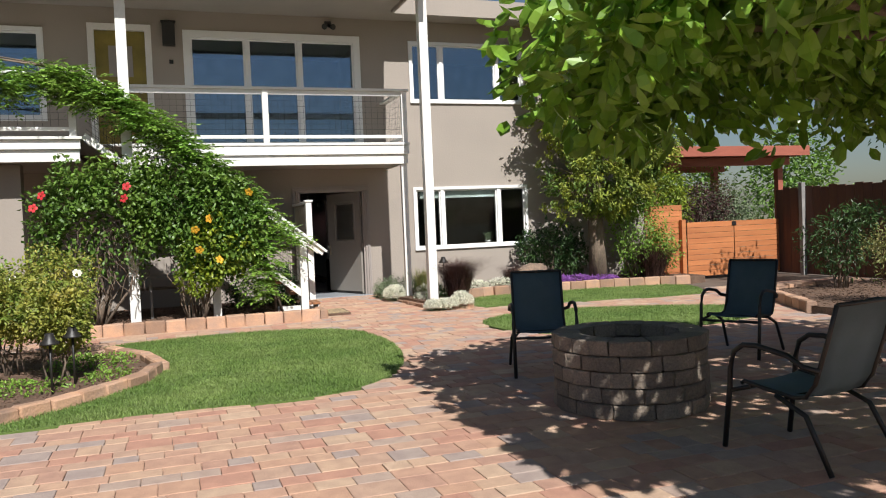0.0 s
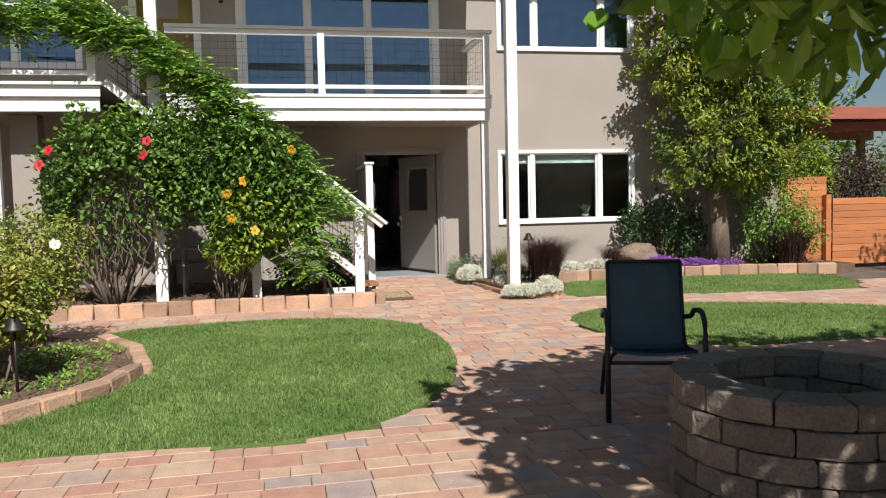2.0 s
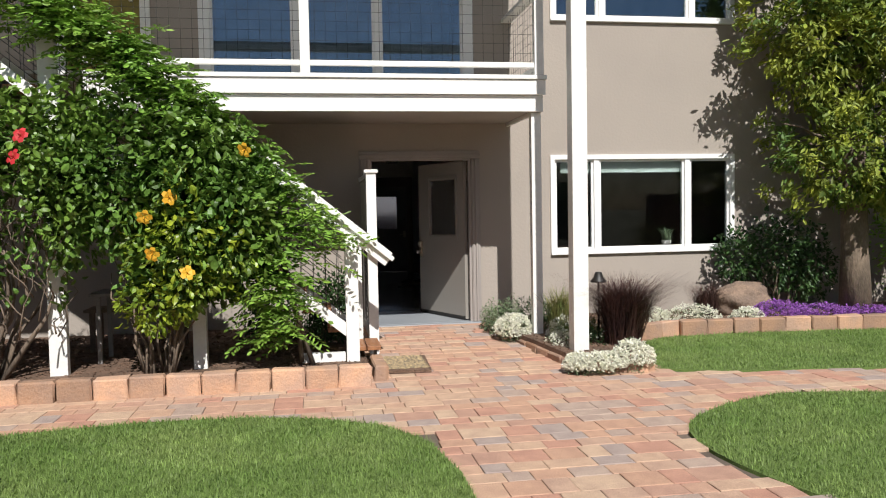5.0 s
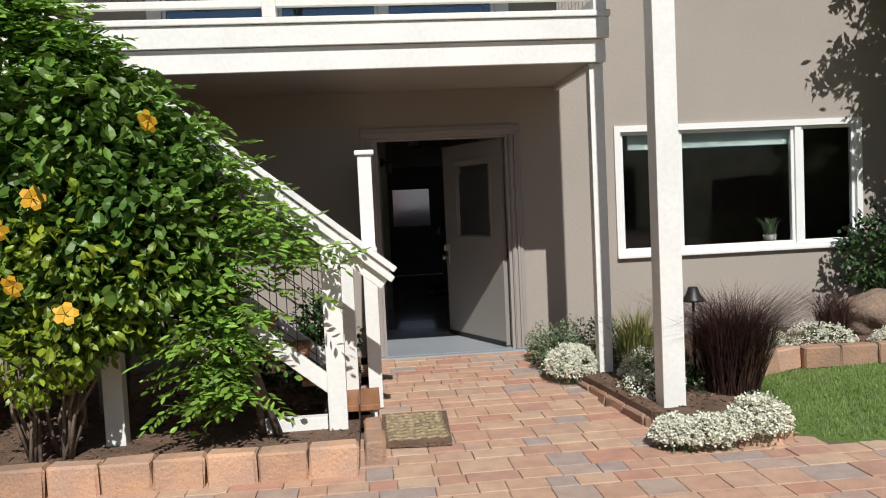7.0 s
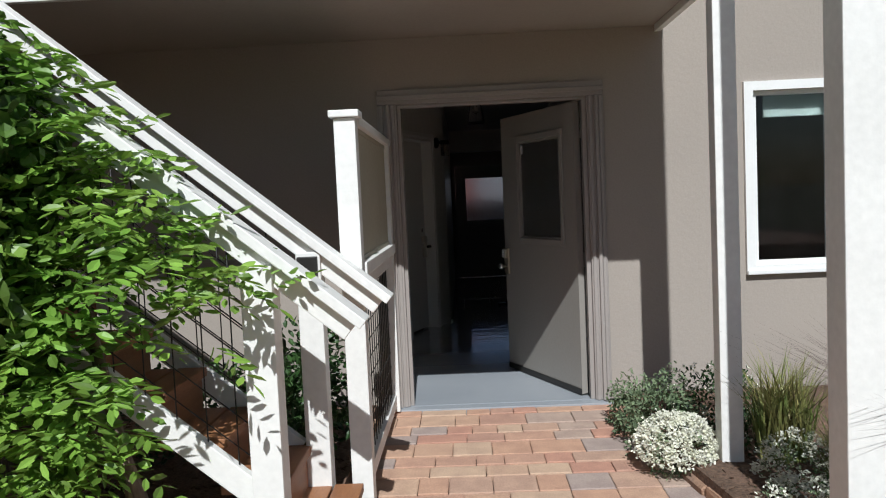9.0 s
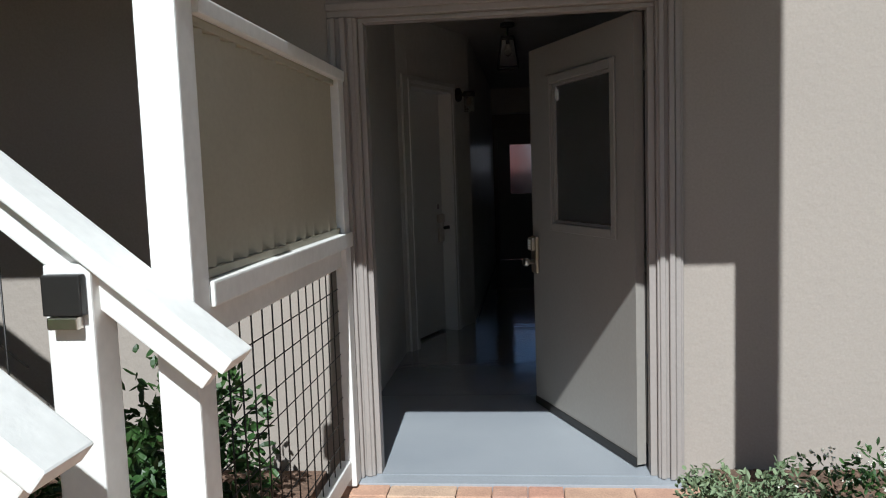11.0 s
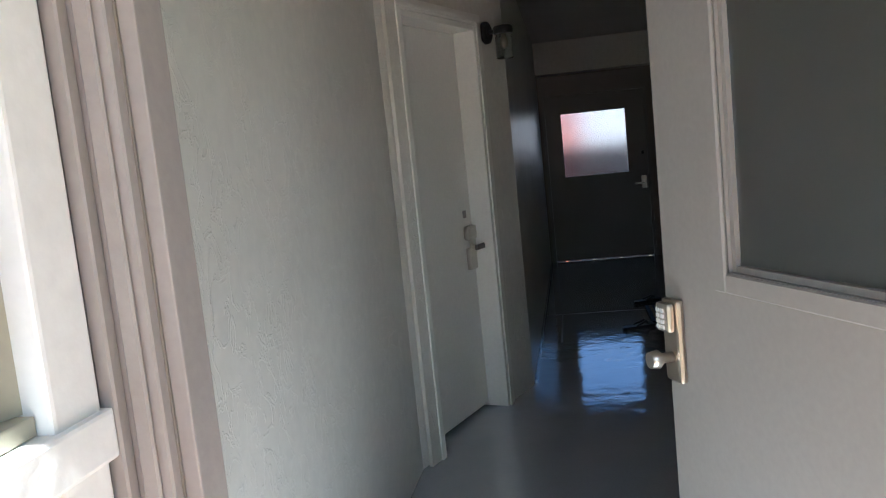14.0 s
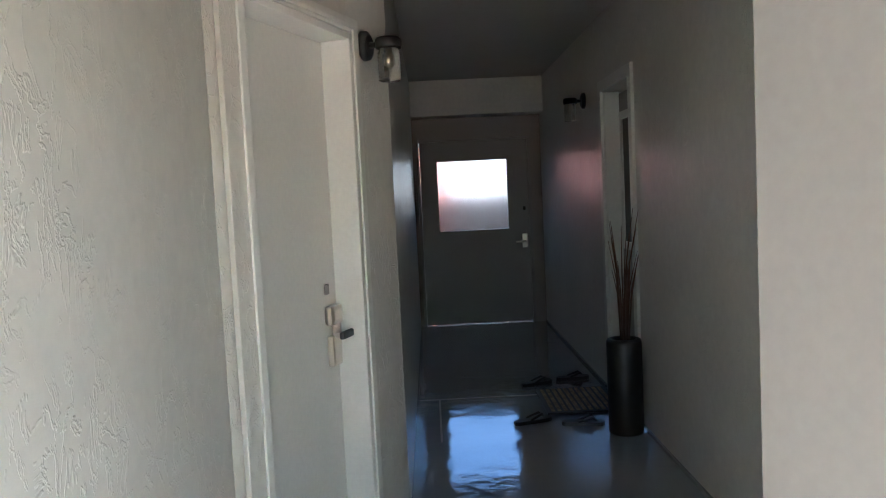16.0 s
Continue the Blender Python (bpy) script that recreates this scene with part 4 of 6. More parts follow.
for k in range(4):
    bm = bmesh.new()
    vs = [Vector((-tp, tp, 2.435)), Vector((tp, tp, 2.435)), Vector((bt, bt, 2.207)), Vector((-bt, bt, 2.207))]
    lo = [bm.verts.new(Matrix.Rotation(k * math.pi / 2, 3, "Z") @ v + Vector((LX, LY, 0))) for v in vs]
    hi = [bm.verts.new(Matrix.Rotation(k * math.pi / 2, 3, "Z") @ (v - Vector((0, 0.003, 0))) + Vector((LX, LY, 0))) for v in vs]
    bm.faces.new(lo)
    bm.faces.new(hi[::-1])
    for i in range(4):
        bm.faces.new((lo[i], hi[i], hi[(i + 1) % 4], lo[(i + 1) % 4]))
    bmesh.ops.recalc_face_normals(bm, faces=bm.faces)
    part("pane", bm, M_JAR, lan)
part("bulb", lathe([(0.004, -0.15), (0.03, -0.13), (0.033, -0.1), (0.014, -0.05), (0.014, -0.012)], 14, (LX, LY, 2.44)), M_JAR, lan, "clear filament bulb")
part("socket", lathe([(0.016, -0.05), (0.016, 0)], 10, (LX, LY, 2.437)), M_BLACK, lan)

vase = thing("floor_vase", (3.975, 19.62, 0), "tall black floor vase with dry twigs beside the doorway", "vase")
part("body", lathe([(0.095, 0.001), (0.1, 0.01), (0.1, 0.53), (0.094, 0.545), (0.07, 0.548), (0.066, 0.54), (0.066, 0.4)], 24, (3.975, 19.62, 0)), M_BLACK, vase)
rng = random.Random(5)
for i in range(22):
    a, r = rng.uniform(0, 6.28), rng.uniform(0.02, 0.12)
    h = rng.uniform(0.35, 0.75)
    x, y = 3.975 + math.cos(a) * r * 0.2, 19.62 + math.sin(a) * r * 0.2
    bm = bmesh.new()
    tube(bm, [(x, y, 0.45), (x + math.cos(a) * r * 0.3, y + math.sin(a) * r * 0.3, 0.55 + h * 0.6), (min(x + math.cos(a) * r, 4.07), y + math.sin(a) * r, 0.56 + h)], [0.005, 0.004, 0.0015], 4)
    part("twig", bm, M_DARKFENCE, vase, "dry dark twig")
rug = thing("door_mat", (3.82, 20.25, 0), "dark ribbed door mat on the corridor floor", "mat")
part("base", cube(3.58, 4.06, 20.02, 20.62, 0.005, 0.016, 0.004), M_BLACK, rug)
for k in range(11):
    part("rib", cube(3.61 + k * 0.04, 3.632 + k * 0.04, 20.05, 20.59, 0.0165, 0.021, 0), M_MAT, rug)


def flipflop(x, y, turn, group):
    f = thing("flip_flop", (0, 0, 0), "black rubber flip-flop lying on the corridor floor", "sandal", group)
    outline = [(-0.13, -0.03), (-0.12, 0.03), (-0.04, 0.033), (0.05, 0.045), (0.11, 0.035), (0.13, 0.0), (0.11, -0.035), (0.05, -0.04), (-0.04, -0.033)]
    part("sole", slab(rounded(outline, 1), 0.0, 0.022), M_BLACK, f)
    bm = bmesh.new()
    for s in (-1, 1):
        tube(bm, [(0.08, 0, 0.022), (0.05, s * 0.02, 0.05), (-0.03, s * 0.034, 0.022)], [0.006, 0.009, 0.007], 6)
    part("strap", bm, M_BLACK, f)
    f.matrix_basis = pose(x, y, 0.001, 0, 0, turn)


flipflop(3.47, 19.9, 20, "flip-flops by the mat")
flipflop(3.76, 19.8, -10, "flip-flops by the mat")
flipflop(3.62, 20.82, 25, "flip-flops by the mat")
flipflop(3.9, 20.92, 8, "flip-flops by the mat")


# ---- balcony ----
dk = thing("balcony", (4.3, 13.5, 2.45), "white balcony with wire mesh railing above the entrance", "balcony")
part("deck_board", cube(-0.35, 4.33, 13.44, 14.997, 2.785, 2.83), M_WHITE, dk)
part("fascia_upper", cube(-0.35, 4.32, 13.46, 13.5, 2.625, 2.782, 0.004), M_WHITE, dk)
part("fascia_lower", cube(-0.35, 4.3, 13.5, 13.54, 2.45, 2.622, 0.004), M_WHITE, dk)
part("side_fascia", cube(4.26, 4.3, 13.545, 14.997, 2.45, 2.782, 0.004), M_WHITE, dk)
part("soffit", cube(-0.35, 4.255, 13.545, 14.997, 2.49, 2.52, 0), M_SOFFIT, dk)
part("top_rail", cube(-0.35, 4.34, 13.43, 13.56, 3.74, 3.785), M_WHITE, dk)
part("under_rail", cube(-0.35, 4.3, 13.475, 13.515, 3.66, 3.738), M_WHITE, dk)
part("bottom_rail", cube(-0.35, 4.3, 13.47, 13.52, 2.91, 2.965), M_WHITE, dk)
part("side_top_rail", cube(4.21, 4.34, 13.563, 14.997, 3.74, 3.785), M_WHITE, dk)
part("side_bottom_rail", cube(4.25, 4.3, 13.56, 14.997, 2.91, 2.965), M_WHITE, dk)
for x in (1.79, 4.25):
    part("rail_post", cube(x - 0.05, x + 0.05, 13.45, 13.54, 2.832, 3.738), M_WHITE, dk)


def wire_mesh(parent, p0, along, length, z0, z1, step, r=0.003):
    """Dark welded wire: two sets of rods in one upright panel."""
    bm = bmesh.new()
    a = Vector(along)
    p = Vector(p0)
    n = int(length / step)
    for k in range(1, n + 1):
        q = p + a * (k * length / (n + 1))
        tube(bm, [(q.x, q.y, z0), (q.x, q.y, z1)], r, 4)
    m = int((z1 - z0) / step)
    for k in range(1, m + 1):
        z = z0 + k * (z1 - z0) / (m + 1)
        q = p + a * length
        tube(bm, [(p.x, p.y, z), (q.x, q.y, z)], r, 4)
    return part("wire_mesh", bm, M_BLACK, parent, "black welded wire mesh")


wire_mesh(dk, (-0.3, 13.495, 0), (1, 0, 0), 4.5, 2.965, 3.66, 0.11, 0.002)
wire_mesh(dk, (4.275, 13.56, 0), (0, 1, 0), 1.4, 2.965, 3.74, 0.11, 0.002)
ld2 = thing("balcony", (-1.05, 12.6, 2.5), "white balcony landing at the stair head, overgrown by vine", "balcony")
part("deck_board", cube(-9, -1.0, 12.5, 14.997, 2.8, 2.84), M_WHITE, ld2)
part("fascia_upper", cube(-9, -1.03, 12.55, 12.59, 2.66, 2.797, 0.004), M_WHITE, ld2)
part("fascia_lower", cube(-9, -1.05, 12.6, 12.64, 2.48, 2.657, 0.004), M_WHITE, ld2)
part("soffit", cube(-9, -1.05, 12.645, 14.997, 2.5, 2.53, 0), M_SOFFIT, ld2)
part("landing_board", cube(-0.998, -0.352, 13.46, 14.997, 2.79, 2.83), M_WHITE, ld2)
part("bottom_rail", cube(-9, -1.15, 12.56, 12.61, 2.93, 2.985), M_WHITE, ld2)
part("top_rail", cube(-9, -1.1, 12.5, 12.63, 3.74, 3.785), M_WHITE, ld2)
for x in (-1.12, -3.2, -5.4):
    part("rail_post", cube(x - 0.05, x + 0.05, 12.53, 12.63, 2.842, 3.738), M_WHITE, ld2)
wire_mesh(ld2, (-5.3, 12.585, 0), (1, 0, 0), 4.1, 2.985, 3.74, 0.11, 0.002)
for x0, x1, y0, y1, z1, lab in ((4.26, 4.41, 12.43, 12.58, 5.415, "tall white square post up to the eave"), (-0.47, -0.32, 12.55, 12.63, 5.415, "tall white square post up to the eave"),
                                (4.18, 4.29, 13.55, 13.65, 2.445, "white square post under the balcony corner"), (0.74, 0.86, 12.56, 12.66, 1.62, "white square post under the stairs"),
                                (-2.37, -2.27, 12.66, 12.76, 2.495, "white square post under the balcony edge"), (-2.27, -1.93, 13.1, 13.4, 2.495, "taupe stucco pier under the balcony")):
    solid("post", cube(x0, x1, y0, y1, -0.12, z1, 0.006), M_STUCCO if "stucco" in lab else M_WHITE, lab, "post", "" if "stucco" in lab else "white posts")

# ---- stairs ----
st = thing("staircase", (2.4, 12.65, 0), "redwood plank staircase with white painted rails", "staircase")
RISE, RUN, N = 0.19, 0.229, 15
X0 = 2.42
for k in range(N - 1):
    xr, z = X0 - k * RUN, ground_z(12.9) + 0.01 + (k + 1) * RISE * 0.99
    wide = 0.2 if k == 0 else 0.0
    for a, b in ((xr - RUN - 0.02, xr - RUN / 2 - 0.006), (xr - RUN / 2 + 0.003, xr + 0.02)):
        wide = wide if a > 2.26 else 0.0
        part("tread", cube(a, b, 12.7 - wide, 13.19 + wide, z - 0.04, z, 0.006), M_STEP, st)
    part("riser", cube(xr - 0.02, xr - 0.0, 12.72, 13.17, z - RISE + 0.002, z - 0.042, 0), M_WHITE if k == 0 else M_STEP, st)
S = RISE * 0.99 / RUN


def sl(x, z_at_end, x_end):
    return z_at_end + (x_end - x) * S


for y, xe, tip, lift in ((12.62, 2.14, 2.56, 0.0), (13.22, 2.15, 2.6, 0.045)):
    part("stringer", beam((xe, y, 0.29), (-0.99, y, sl(-0.99, 0.29, xe)), 0.045, 0.1), M_WHITE, st)
    part("hand_rail", beam((tip, y, sl(tip, 0.965 + lift, 2.55)), (-0.96, y, sl(-0.96, 0.965 + lift, 2.55)), 0.13, 0.04), M_WHITE, st)
    part("sub_rail", beam((tip - 0.05, y, sl(tip - 0.05, 0.9 + lift, 2.55)), (-0.96, y, sl(-0.96, 0.9 + lift, 2.55)), 0.045, 0.09), M_WHITE, st)
    bm = bmesh.new()
    for k in range(26):
        x = 2.05 - k * 0.115
        tube(bm, [(x, y, sl(x, 0.3, 2.14) + 0.04), (x, y, sl(x, 0.9, 2.55))], 0.003, 4)
    for k in range(1, 6):
        o = k * 0.125
        tube(bm, [(2.1, y, sl(2.1, 0.3, 2.14) + o), (-0.95, y, sl(-0.95, 0.3, 2.14) + o)], 0.003, 4)
    part("wire_mesh", bm, M_BLACK, st, "black welded wire mesh")
part("newel", cube(2.11, 2.23, 12.56, 12.68, -0.08, 1.19), M_WHITE, st)
part("newel", cube(2.19, 2.3, 13.165, 13.265, -0.05, 1.2), M_WHITE, st)
part("newel_footing", cube(1.7, 2.1, 12.6, 12.68, -0.05, 0.1), M_WHITE, st)
lamp = thing("solar_light", (2.25, 13.155, 1.06), "small black solar step light fixed to the newel", "lamp")
part("housing", cube(2.2, 2.29, 13.138, 13.163, 1.09, 1.18, 0.004), M_BLACK, lamp)
part("lens", cube(2.21, 2.28, 13.134, 13.162, 1.06, 1.088, 0.004), M_CHROME, lamp)

# ---- privacy screen by the door ----
sc = thing("privacy_screen", (2.45, 13.45, 0), "white framed screen with beige louvres above black wire mesh", "screen")
part("tall_post", cube(2.37, 2.47, 13.3, 13.4, -0.05, 1.8), M_WHITE, sc)
part("post_cap", cube(2.35, 2.49, 13.28, 13.42, 1.802, 1.835), M_WHITE, sc)
part("end_post", cube(2.42, 2.47, 14.85, 14.94, 0.0, 1.79), M_WHITE, sc)
part("top_rail", cube(2.385, 2.475, 13.423, 14.945, 1.775, 1.82), M_WHITE, sc)
part("mid_rail", cube(2.37, 2.48, 13.403, 14.95, 1.06, 1.125), M_WHITE, sc)
part("mid_rail_lower", cube(2.4, 2.45, 13.403, 14.848, 0.98, 1.058), M_WHITE, sc)
part("bottom_rail", cube(2.4, 2.45, 13.403, 14.848, 0.04, 0.12), M_WHITE, sc)
part("louvre_channel", cube(2.4, 2.45, 13.403, 14.848, 1.126, 1.15, 0.003), M_BEIGE, sc)
part("louvre_channel", cube(2.4, 2.45, 13.403, 14.848, 1.75, 1.774, 0.003), M_BEIGE, sc)
lv = bmesh.new()
box(lv, -0.003, 0.003, -0.07, 0.07, 1.151, 1.749)
me = bpy.data.meshes.new("louvre")
lv.to_mesh(me)
lv.free()
me.materials.append(M_BEIGE)
for k in range(13):
    o = new("louvre", me)
    o.parent = sc
    o.matrix_basis = pose(2.425 - 2.45, 13.43 + k * 0.117 - 13.45, 0, 0, 0, -19)
wire_mesh(sc, (2.425, 13.4, 0), (0, 1, 0), 1.45, 0.12, 0.98, 0.1, 0.0028)

# ---- fixtures on the facade ----
f1 = thing("wall_lantern", (0.31, 14.99, 4.95), "dark square wall lantern beside the balcony door", "wall lamp")
part("box", cube(0.2, 0.42, 14.87, 14.998, 4.76, 5.18), M_BLACK, f1)
part("lid", cube(0.18, 0.44, 14.85, 14.998, 5.182, 5.2), M_BLACK, f1)
f2 = thing("flood_light", (3.23, 14.99, 5.28), "black twin flood light under the eave", "wall lamp")
part("base", cube(3.17, 3.3, 14.93, 14.998, 5.24, 5.33), M_BLACK, f2)
for s in (-1, 1):
    bm = bmesh.new()
    tube(bm, [(3.235 + s * 0.02, 14.95, 5.25), (3.235 + s * 0.09, 14.84, 5.2)], [0.03, 0.055], 14)
    part("head", bm, M_BLACK, f2)
solid("house_number", cube(0.3, 0.37, 14.985, 14.998, 4.45, 4.52, 0), M_BLACK, "small dark house number plate", "sign")
m1 = thing("door_mat", (2.66, 12.9, -0.06), "woven brown and black zigzag mat at the foot of the stairs", "mat")
bm = slab([(2.45, 12.41), (2.87, 12.36), (2.91, 13.1), (2.45, 13.12)], -0.075, -0.05)
part("mat_body", bm, M_SOIL, m1)
for k in range(9):
    bm = bmesh.new()
    y = 12.46 + k * 0.07
    pts = [(2.475 + i * 0.043, y + (0.03 if i % 2 else 0.0), -0.047) for i in range(10)]
    tube(bm, pts, 0.014, 4)
    part("braid", bm, M_MAT, m1)

# ---- fire pit ----
PX, PY, PR = 3.4, 5.0, 0.57
pit = thing("fire_pit", (PX, PY, GZ), "round fire pit of stacked grey-brown split stone blocks", "fire pit")


def pit_mesh(seed, w, h):
    bm = bmesh.new()
    a = 2 * math.pi / 12 / 2 * 0.975
    rng = random.Random(seed)
    r0, r1 = PR - 0.19, PR
    v = []
    for z in (0.002, h - 0.003):
        for ang, r in ((-a, r0), (-a, r1), (0, r1 + 0.012), (a, r1), (a, r0)):
            v.append(bm.verts.new((r * math.cos(ang), r * math.sin(ang), z)))
    k = 5
    for i in range(k):
        bm.faces.new((v[i], v[(i + 1) % k], v[k + (i + 1) % k], v[k + i]))
    bm.faces.new(v[:k][::-1])
    bm.faces.new(v[k:])
    bmesh.ops.recalc_face_normals(bm, faces=bm.faces)
    bevelled(bm, 0.014, 2)
    for q in bm.verts:
        q.co += Vector((rng.uniform(-1, 1), rng.uniform(-1, 1), rng.uniform(-0.4, 0.4))) * 0.006
    me = bpy.data.meshes.new("stone")
    bm.to_mesh(me)
    bm.free()
    me.materials.append(M_PITSTONE)
    return me


pm = [pit_mesh(s, 0, 0.112) for s in range(4)]
for c in range(5):
    for k in range(12):
        o = new("stone", pm[(k * 3 + c) % 4])
        o.parent = pit
        o.matrix_basis = pose(0, 0, c * 0.112, 0, 0, (k + 0.5 * (c % 2)) * 360 / 12 + 7 * c)
part("ash_bed", lathe([(PR - 0.2, 0.02), (PR - 0.2, 0.12), (0.01, 0.15)], 24, (PX, PY, GZ)), M_SOIL, pit, "grey ash bed")
gr = thing("fire_bowl", (PX, PY, GZ + 0.15), "dark steel grate panel inside the fire pit", "grate")
part("bowl", lathe([(0.1, 0.01), (PR - 0.21, 0.2), (PR - 0.2, 0.21), (0.09, 0.02)], 24, (PX, PY, GZ + 0.15)), M_SLING, gr)


# ---- sling chairs ----
def sling_chair():
    c = thing("patio_chair", (0, 0, 0), "black steel patio chair with teal-grey sling fabric", "chair", "chairs round the fire pit")
    w = 0.24
    # profile of the sling: front edge, seat, bend, back
    prof = [(0.26, 0.41), (0.24, 0.425), (0.1, 0.405), (-0.1, 0.385), (-0.18, 0.4), (-0.24, 0.48), (-0.32, 0.72), (-0.38, 0.92)]
    for name, seg in (("seat", prof[:5]), ("backrest", prof[4:])):
        bm = bmesh.new()
        rows = []
        for y, z in seg:
            rows.append([bm.verts.new((x, y, z - 0.018 * (1 - (x / w) ** 2))) for x in (-w, -w / 2, 0, w / 2, w)])
        for a, b in zip(rows, rows[1:]):
            for i in range(4):
                bm.faces.new((a[i], a[i + 1], b[i + 1], b[i])).smooth = True
        bmesh.ops.solidify(bm, geom=bm.faces[:], thickness=0.004)
        part(name, bm, M_SLING, c)
    for s in (-1, 1):
        bm = bmesh.new()
        tube(bm, [(s * w, y, z - 0.004) for y, z in prof], 0.013, 8)
        part("side_rail", bm, M_BLACK, c)
        bm = bmesh.new()
        x = s * (w + 0.045)
        tube(bm, [(x, 0.36, 0.01), (x, 0.31, 0.38), (x, 0.3, 0.5), (x, 0.27, 0.6), (x, 0.2, 0.645), (x, 0.1, 0.65), (x, -0.1, 0.62), (x, -0.2, 0.57), (s * (w + 0.012), -0.28, 0.55)], 0.0165, 8)
        part("front_leg", bm, M_BLACK, c, "curved black arm and front leg")
        bm = bmesh.new()
        tube(bm, [(s * (w + 0.02), 0.0, 0.38), (s * (w + 0.03), -0.2, 0.3), (x, -0.36, 0.01)], 0.015, 8)
        part("rear_leg", bm, M_BLACK, c)
        bm = bmesh.new()
        tube(bm, [(s * (w + 0.045), 0.315, 0.36), (s * w, 0.2, 0.395)], 0.012, 6)
        part("bracket", bm, M_BLACK, c)
    for y, z in ((0.3, 0.36), (-0.05, 0.37), (-0.38, 0.915)):
        bm = bmesh.new()
        tube(bm, [(-w - (0.04 if y > 0.2 else 0), y, z), (w + (0.04 if y > 0.2 else 0), y, z)], 0.012, 8)
        part("cross_bar", bm, M_BLACK, c)
    return c


ch = sling_chair()
ch.matrix_basis = pose(3.4, 6.48, GZ, 0, 0, 160)
for x, y, turn in ((5.5, 6.25, 120), (3.58, 3.42, 8), (5.75, 4.5, 85)):
    copy_thing(ch, pose(x, y, GZ, 0, 0, turn))


# ---- plants ----
def stems(pairs, r0, r1, seed, n=6, wander=0.06):
    bm = bmesh.new()
    rng = random.Random(seed)
    for a, b in pairs:
        a, b = Vector(a), Vector(b)
        pts = [a.lerp(b, t) + Vector((rng.uniform(-1, 1), rng.uniform(-1, 1), rng.uniform(-0.4, 0.4))) * wander * (t > 0) for t in (0, 0.3, 0.55, 0.8, 1)]
        tube(bm, pts, [r0, r0 * 0.8 + r1 * 0.2, (r0 + r1) / 2, r0 * 0.25 + r1 * 0.75, r1], n)
    return bm


def bush_stems(cx, cy, z0, spread, top, count, r, seed):
    rng = random.Random(seed)
    out = []
    for _ in range(count):
        a = rng.uniform(0, 2 * math.pi)
        q = rng.uniform(0.3, 1.0)
        out.append(((cx + math.cos(a) * 0.12, cy + math.sin(a) * 0.08, z0), (cx + math.cos(a) * spread * q, cy + math.sin(a) * spread * q * 0.5, top * rng.uniform(0.7, 1.0))))
    return stems(out, r, r * 0.35, seed, 6, 0.07)


hib = thing("hibiscus_bush", (-0.9, 12.5, 0.02), "large leafy hibiscus bush with red flowers and bare lower stems", "bush")
part("stem", bush_stems(-0.95, 12.5, 0.02, 0.8, 1.3, 17, 0.025, 3), M_BARK, hib)
thin = np.random.default_rng(17)


def bare_middle(c):
    """Few leaves low in the middle of the bush, where its twigs show."""
    q = ((c[:, 0] + 0.85) / 0.55) ** 2 + ((c[:, 2] - 0.9) / 0.85) ** 2
    return (thin.uniform(0, 1, len(c)) < np.where(q < 1, 0.14, 1.0)) & ((c[:, 2] > 0.62) | (thin.uniform(0, 1, len(c)) < 0.35))


part("crown", crown([(-1.15, 12.3, 1.6, 0.6, 0.42, 0.8), (-0.45, 12.3, 1.75, 0.75, 0.45, 0.8), (-0.9, 12.35, 1.2, 0.75, 0.38, 0.65), (0.2, 12.3, 1.8, 0.6, 0.42, 0.72)], 10500, 0.085, 0.058, 11, 0.35, 0.5, keep=bare_middle), M_LEAF, hib)
tw = random.Random(23)
for i in range(70):
    x, z = tw.uniform(-1.3, -0.3), tw.uniform(0.4, 1.3)
    y = tw.uniform(12.08, 12.4)
    tip = (x + tw.uniform(-0.3, 0.3), y + tw.uniform(-0.12, 0.1), z + tw.uniform(0.25, 0.6))
    part("twig", stems([((x, y, z), tip)], 0.008, 0.003, 24 + i, 4, 0.04), M_BARK, hib)
for p in ((-1.5, 11.92, 1.95), (-1.62, 11.95, 1.78), (-0.44, 11.85, 1.88), (-0.4, 11.9, 2.05)):
    flower("flower", p, 0.065, (0.6 * math.sin(p[2] * 9), -1, 0.4), M_REDFL, hib)
hb2 = thing("hibiscus_bush", (0.75, 12.45, 0.02), "hibiscus bush with orange flowers and yellowing leaves", "bush")
part("stem", bush_stems(0.48, 12.4, 0.02, 0.5, 1.1, 20, 0.013, 8), M_BARK, hb2)
part("crown", crown([(0.85, 12.3, 1.6, 0.55, 0.42, 0.75), (1.15, 12.3, 1.4, 0.42, 0.4, 0.65), (0.75, 12.35, 1.0, 0.5, 0.38, 0.45)], 6800, 0.095, 0.064, 12, 0.35, 0.5), M_LEAF, hb2)
part("yellow_leaves", crown([(0.8, 12.2, 1.2, 0.5, 0.36, 0.6), (0.5, 12.2, 0.65, 0.3, 0.25, 0.25)], 1700, 0.075, 0.05, 13, 0.35, 0.7), M_YLEAF, hb2, "yellowing leaves")
for p in ((1.3, 11.88, 1.93), (0.7, 11.85, 1.55), (0.82, 11.85, 0.94), (0.55, 11.9, 1.1), (0.5, 11.88, 1.4)):
    flower("flower", p, 0.064, (0.6 * math.sin(p[2] * 9), -1, 0.5 * math.cos(p[0] * 7)), M_ORANGEFL, hb2)

vine = thing("wisteria_vine", (1.6, 12.5, 0.02), "wisteria vine climbing along the stair rail up to the balcony", "vine")
pts = [(1.75, 12.5, 0.02), (1.7, 12.5, 0.5), (1.5, 12.55, 1.1), (0.9, 12.56, 1.95), (0.2, 12.56, 2.75), (-0.5, 12.5, 3.4), (-1.2, 12.45, 3.85), (-2.4, 12.4, 4.0), (-3.6, 12.4, 4.05)]
bm = bmesh.new()
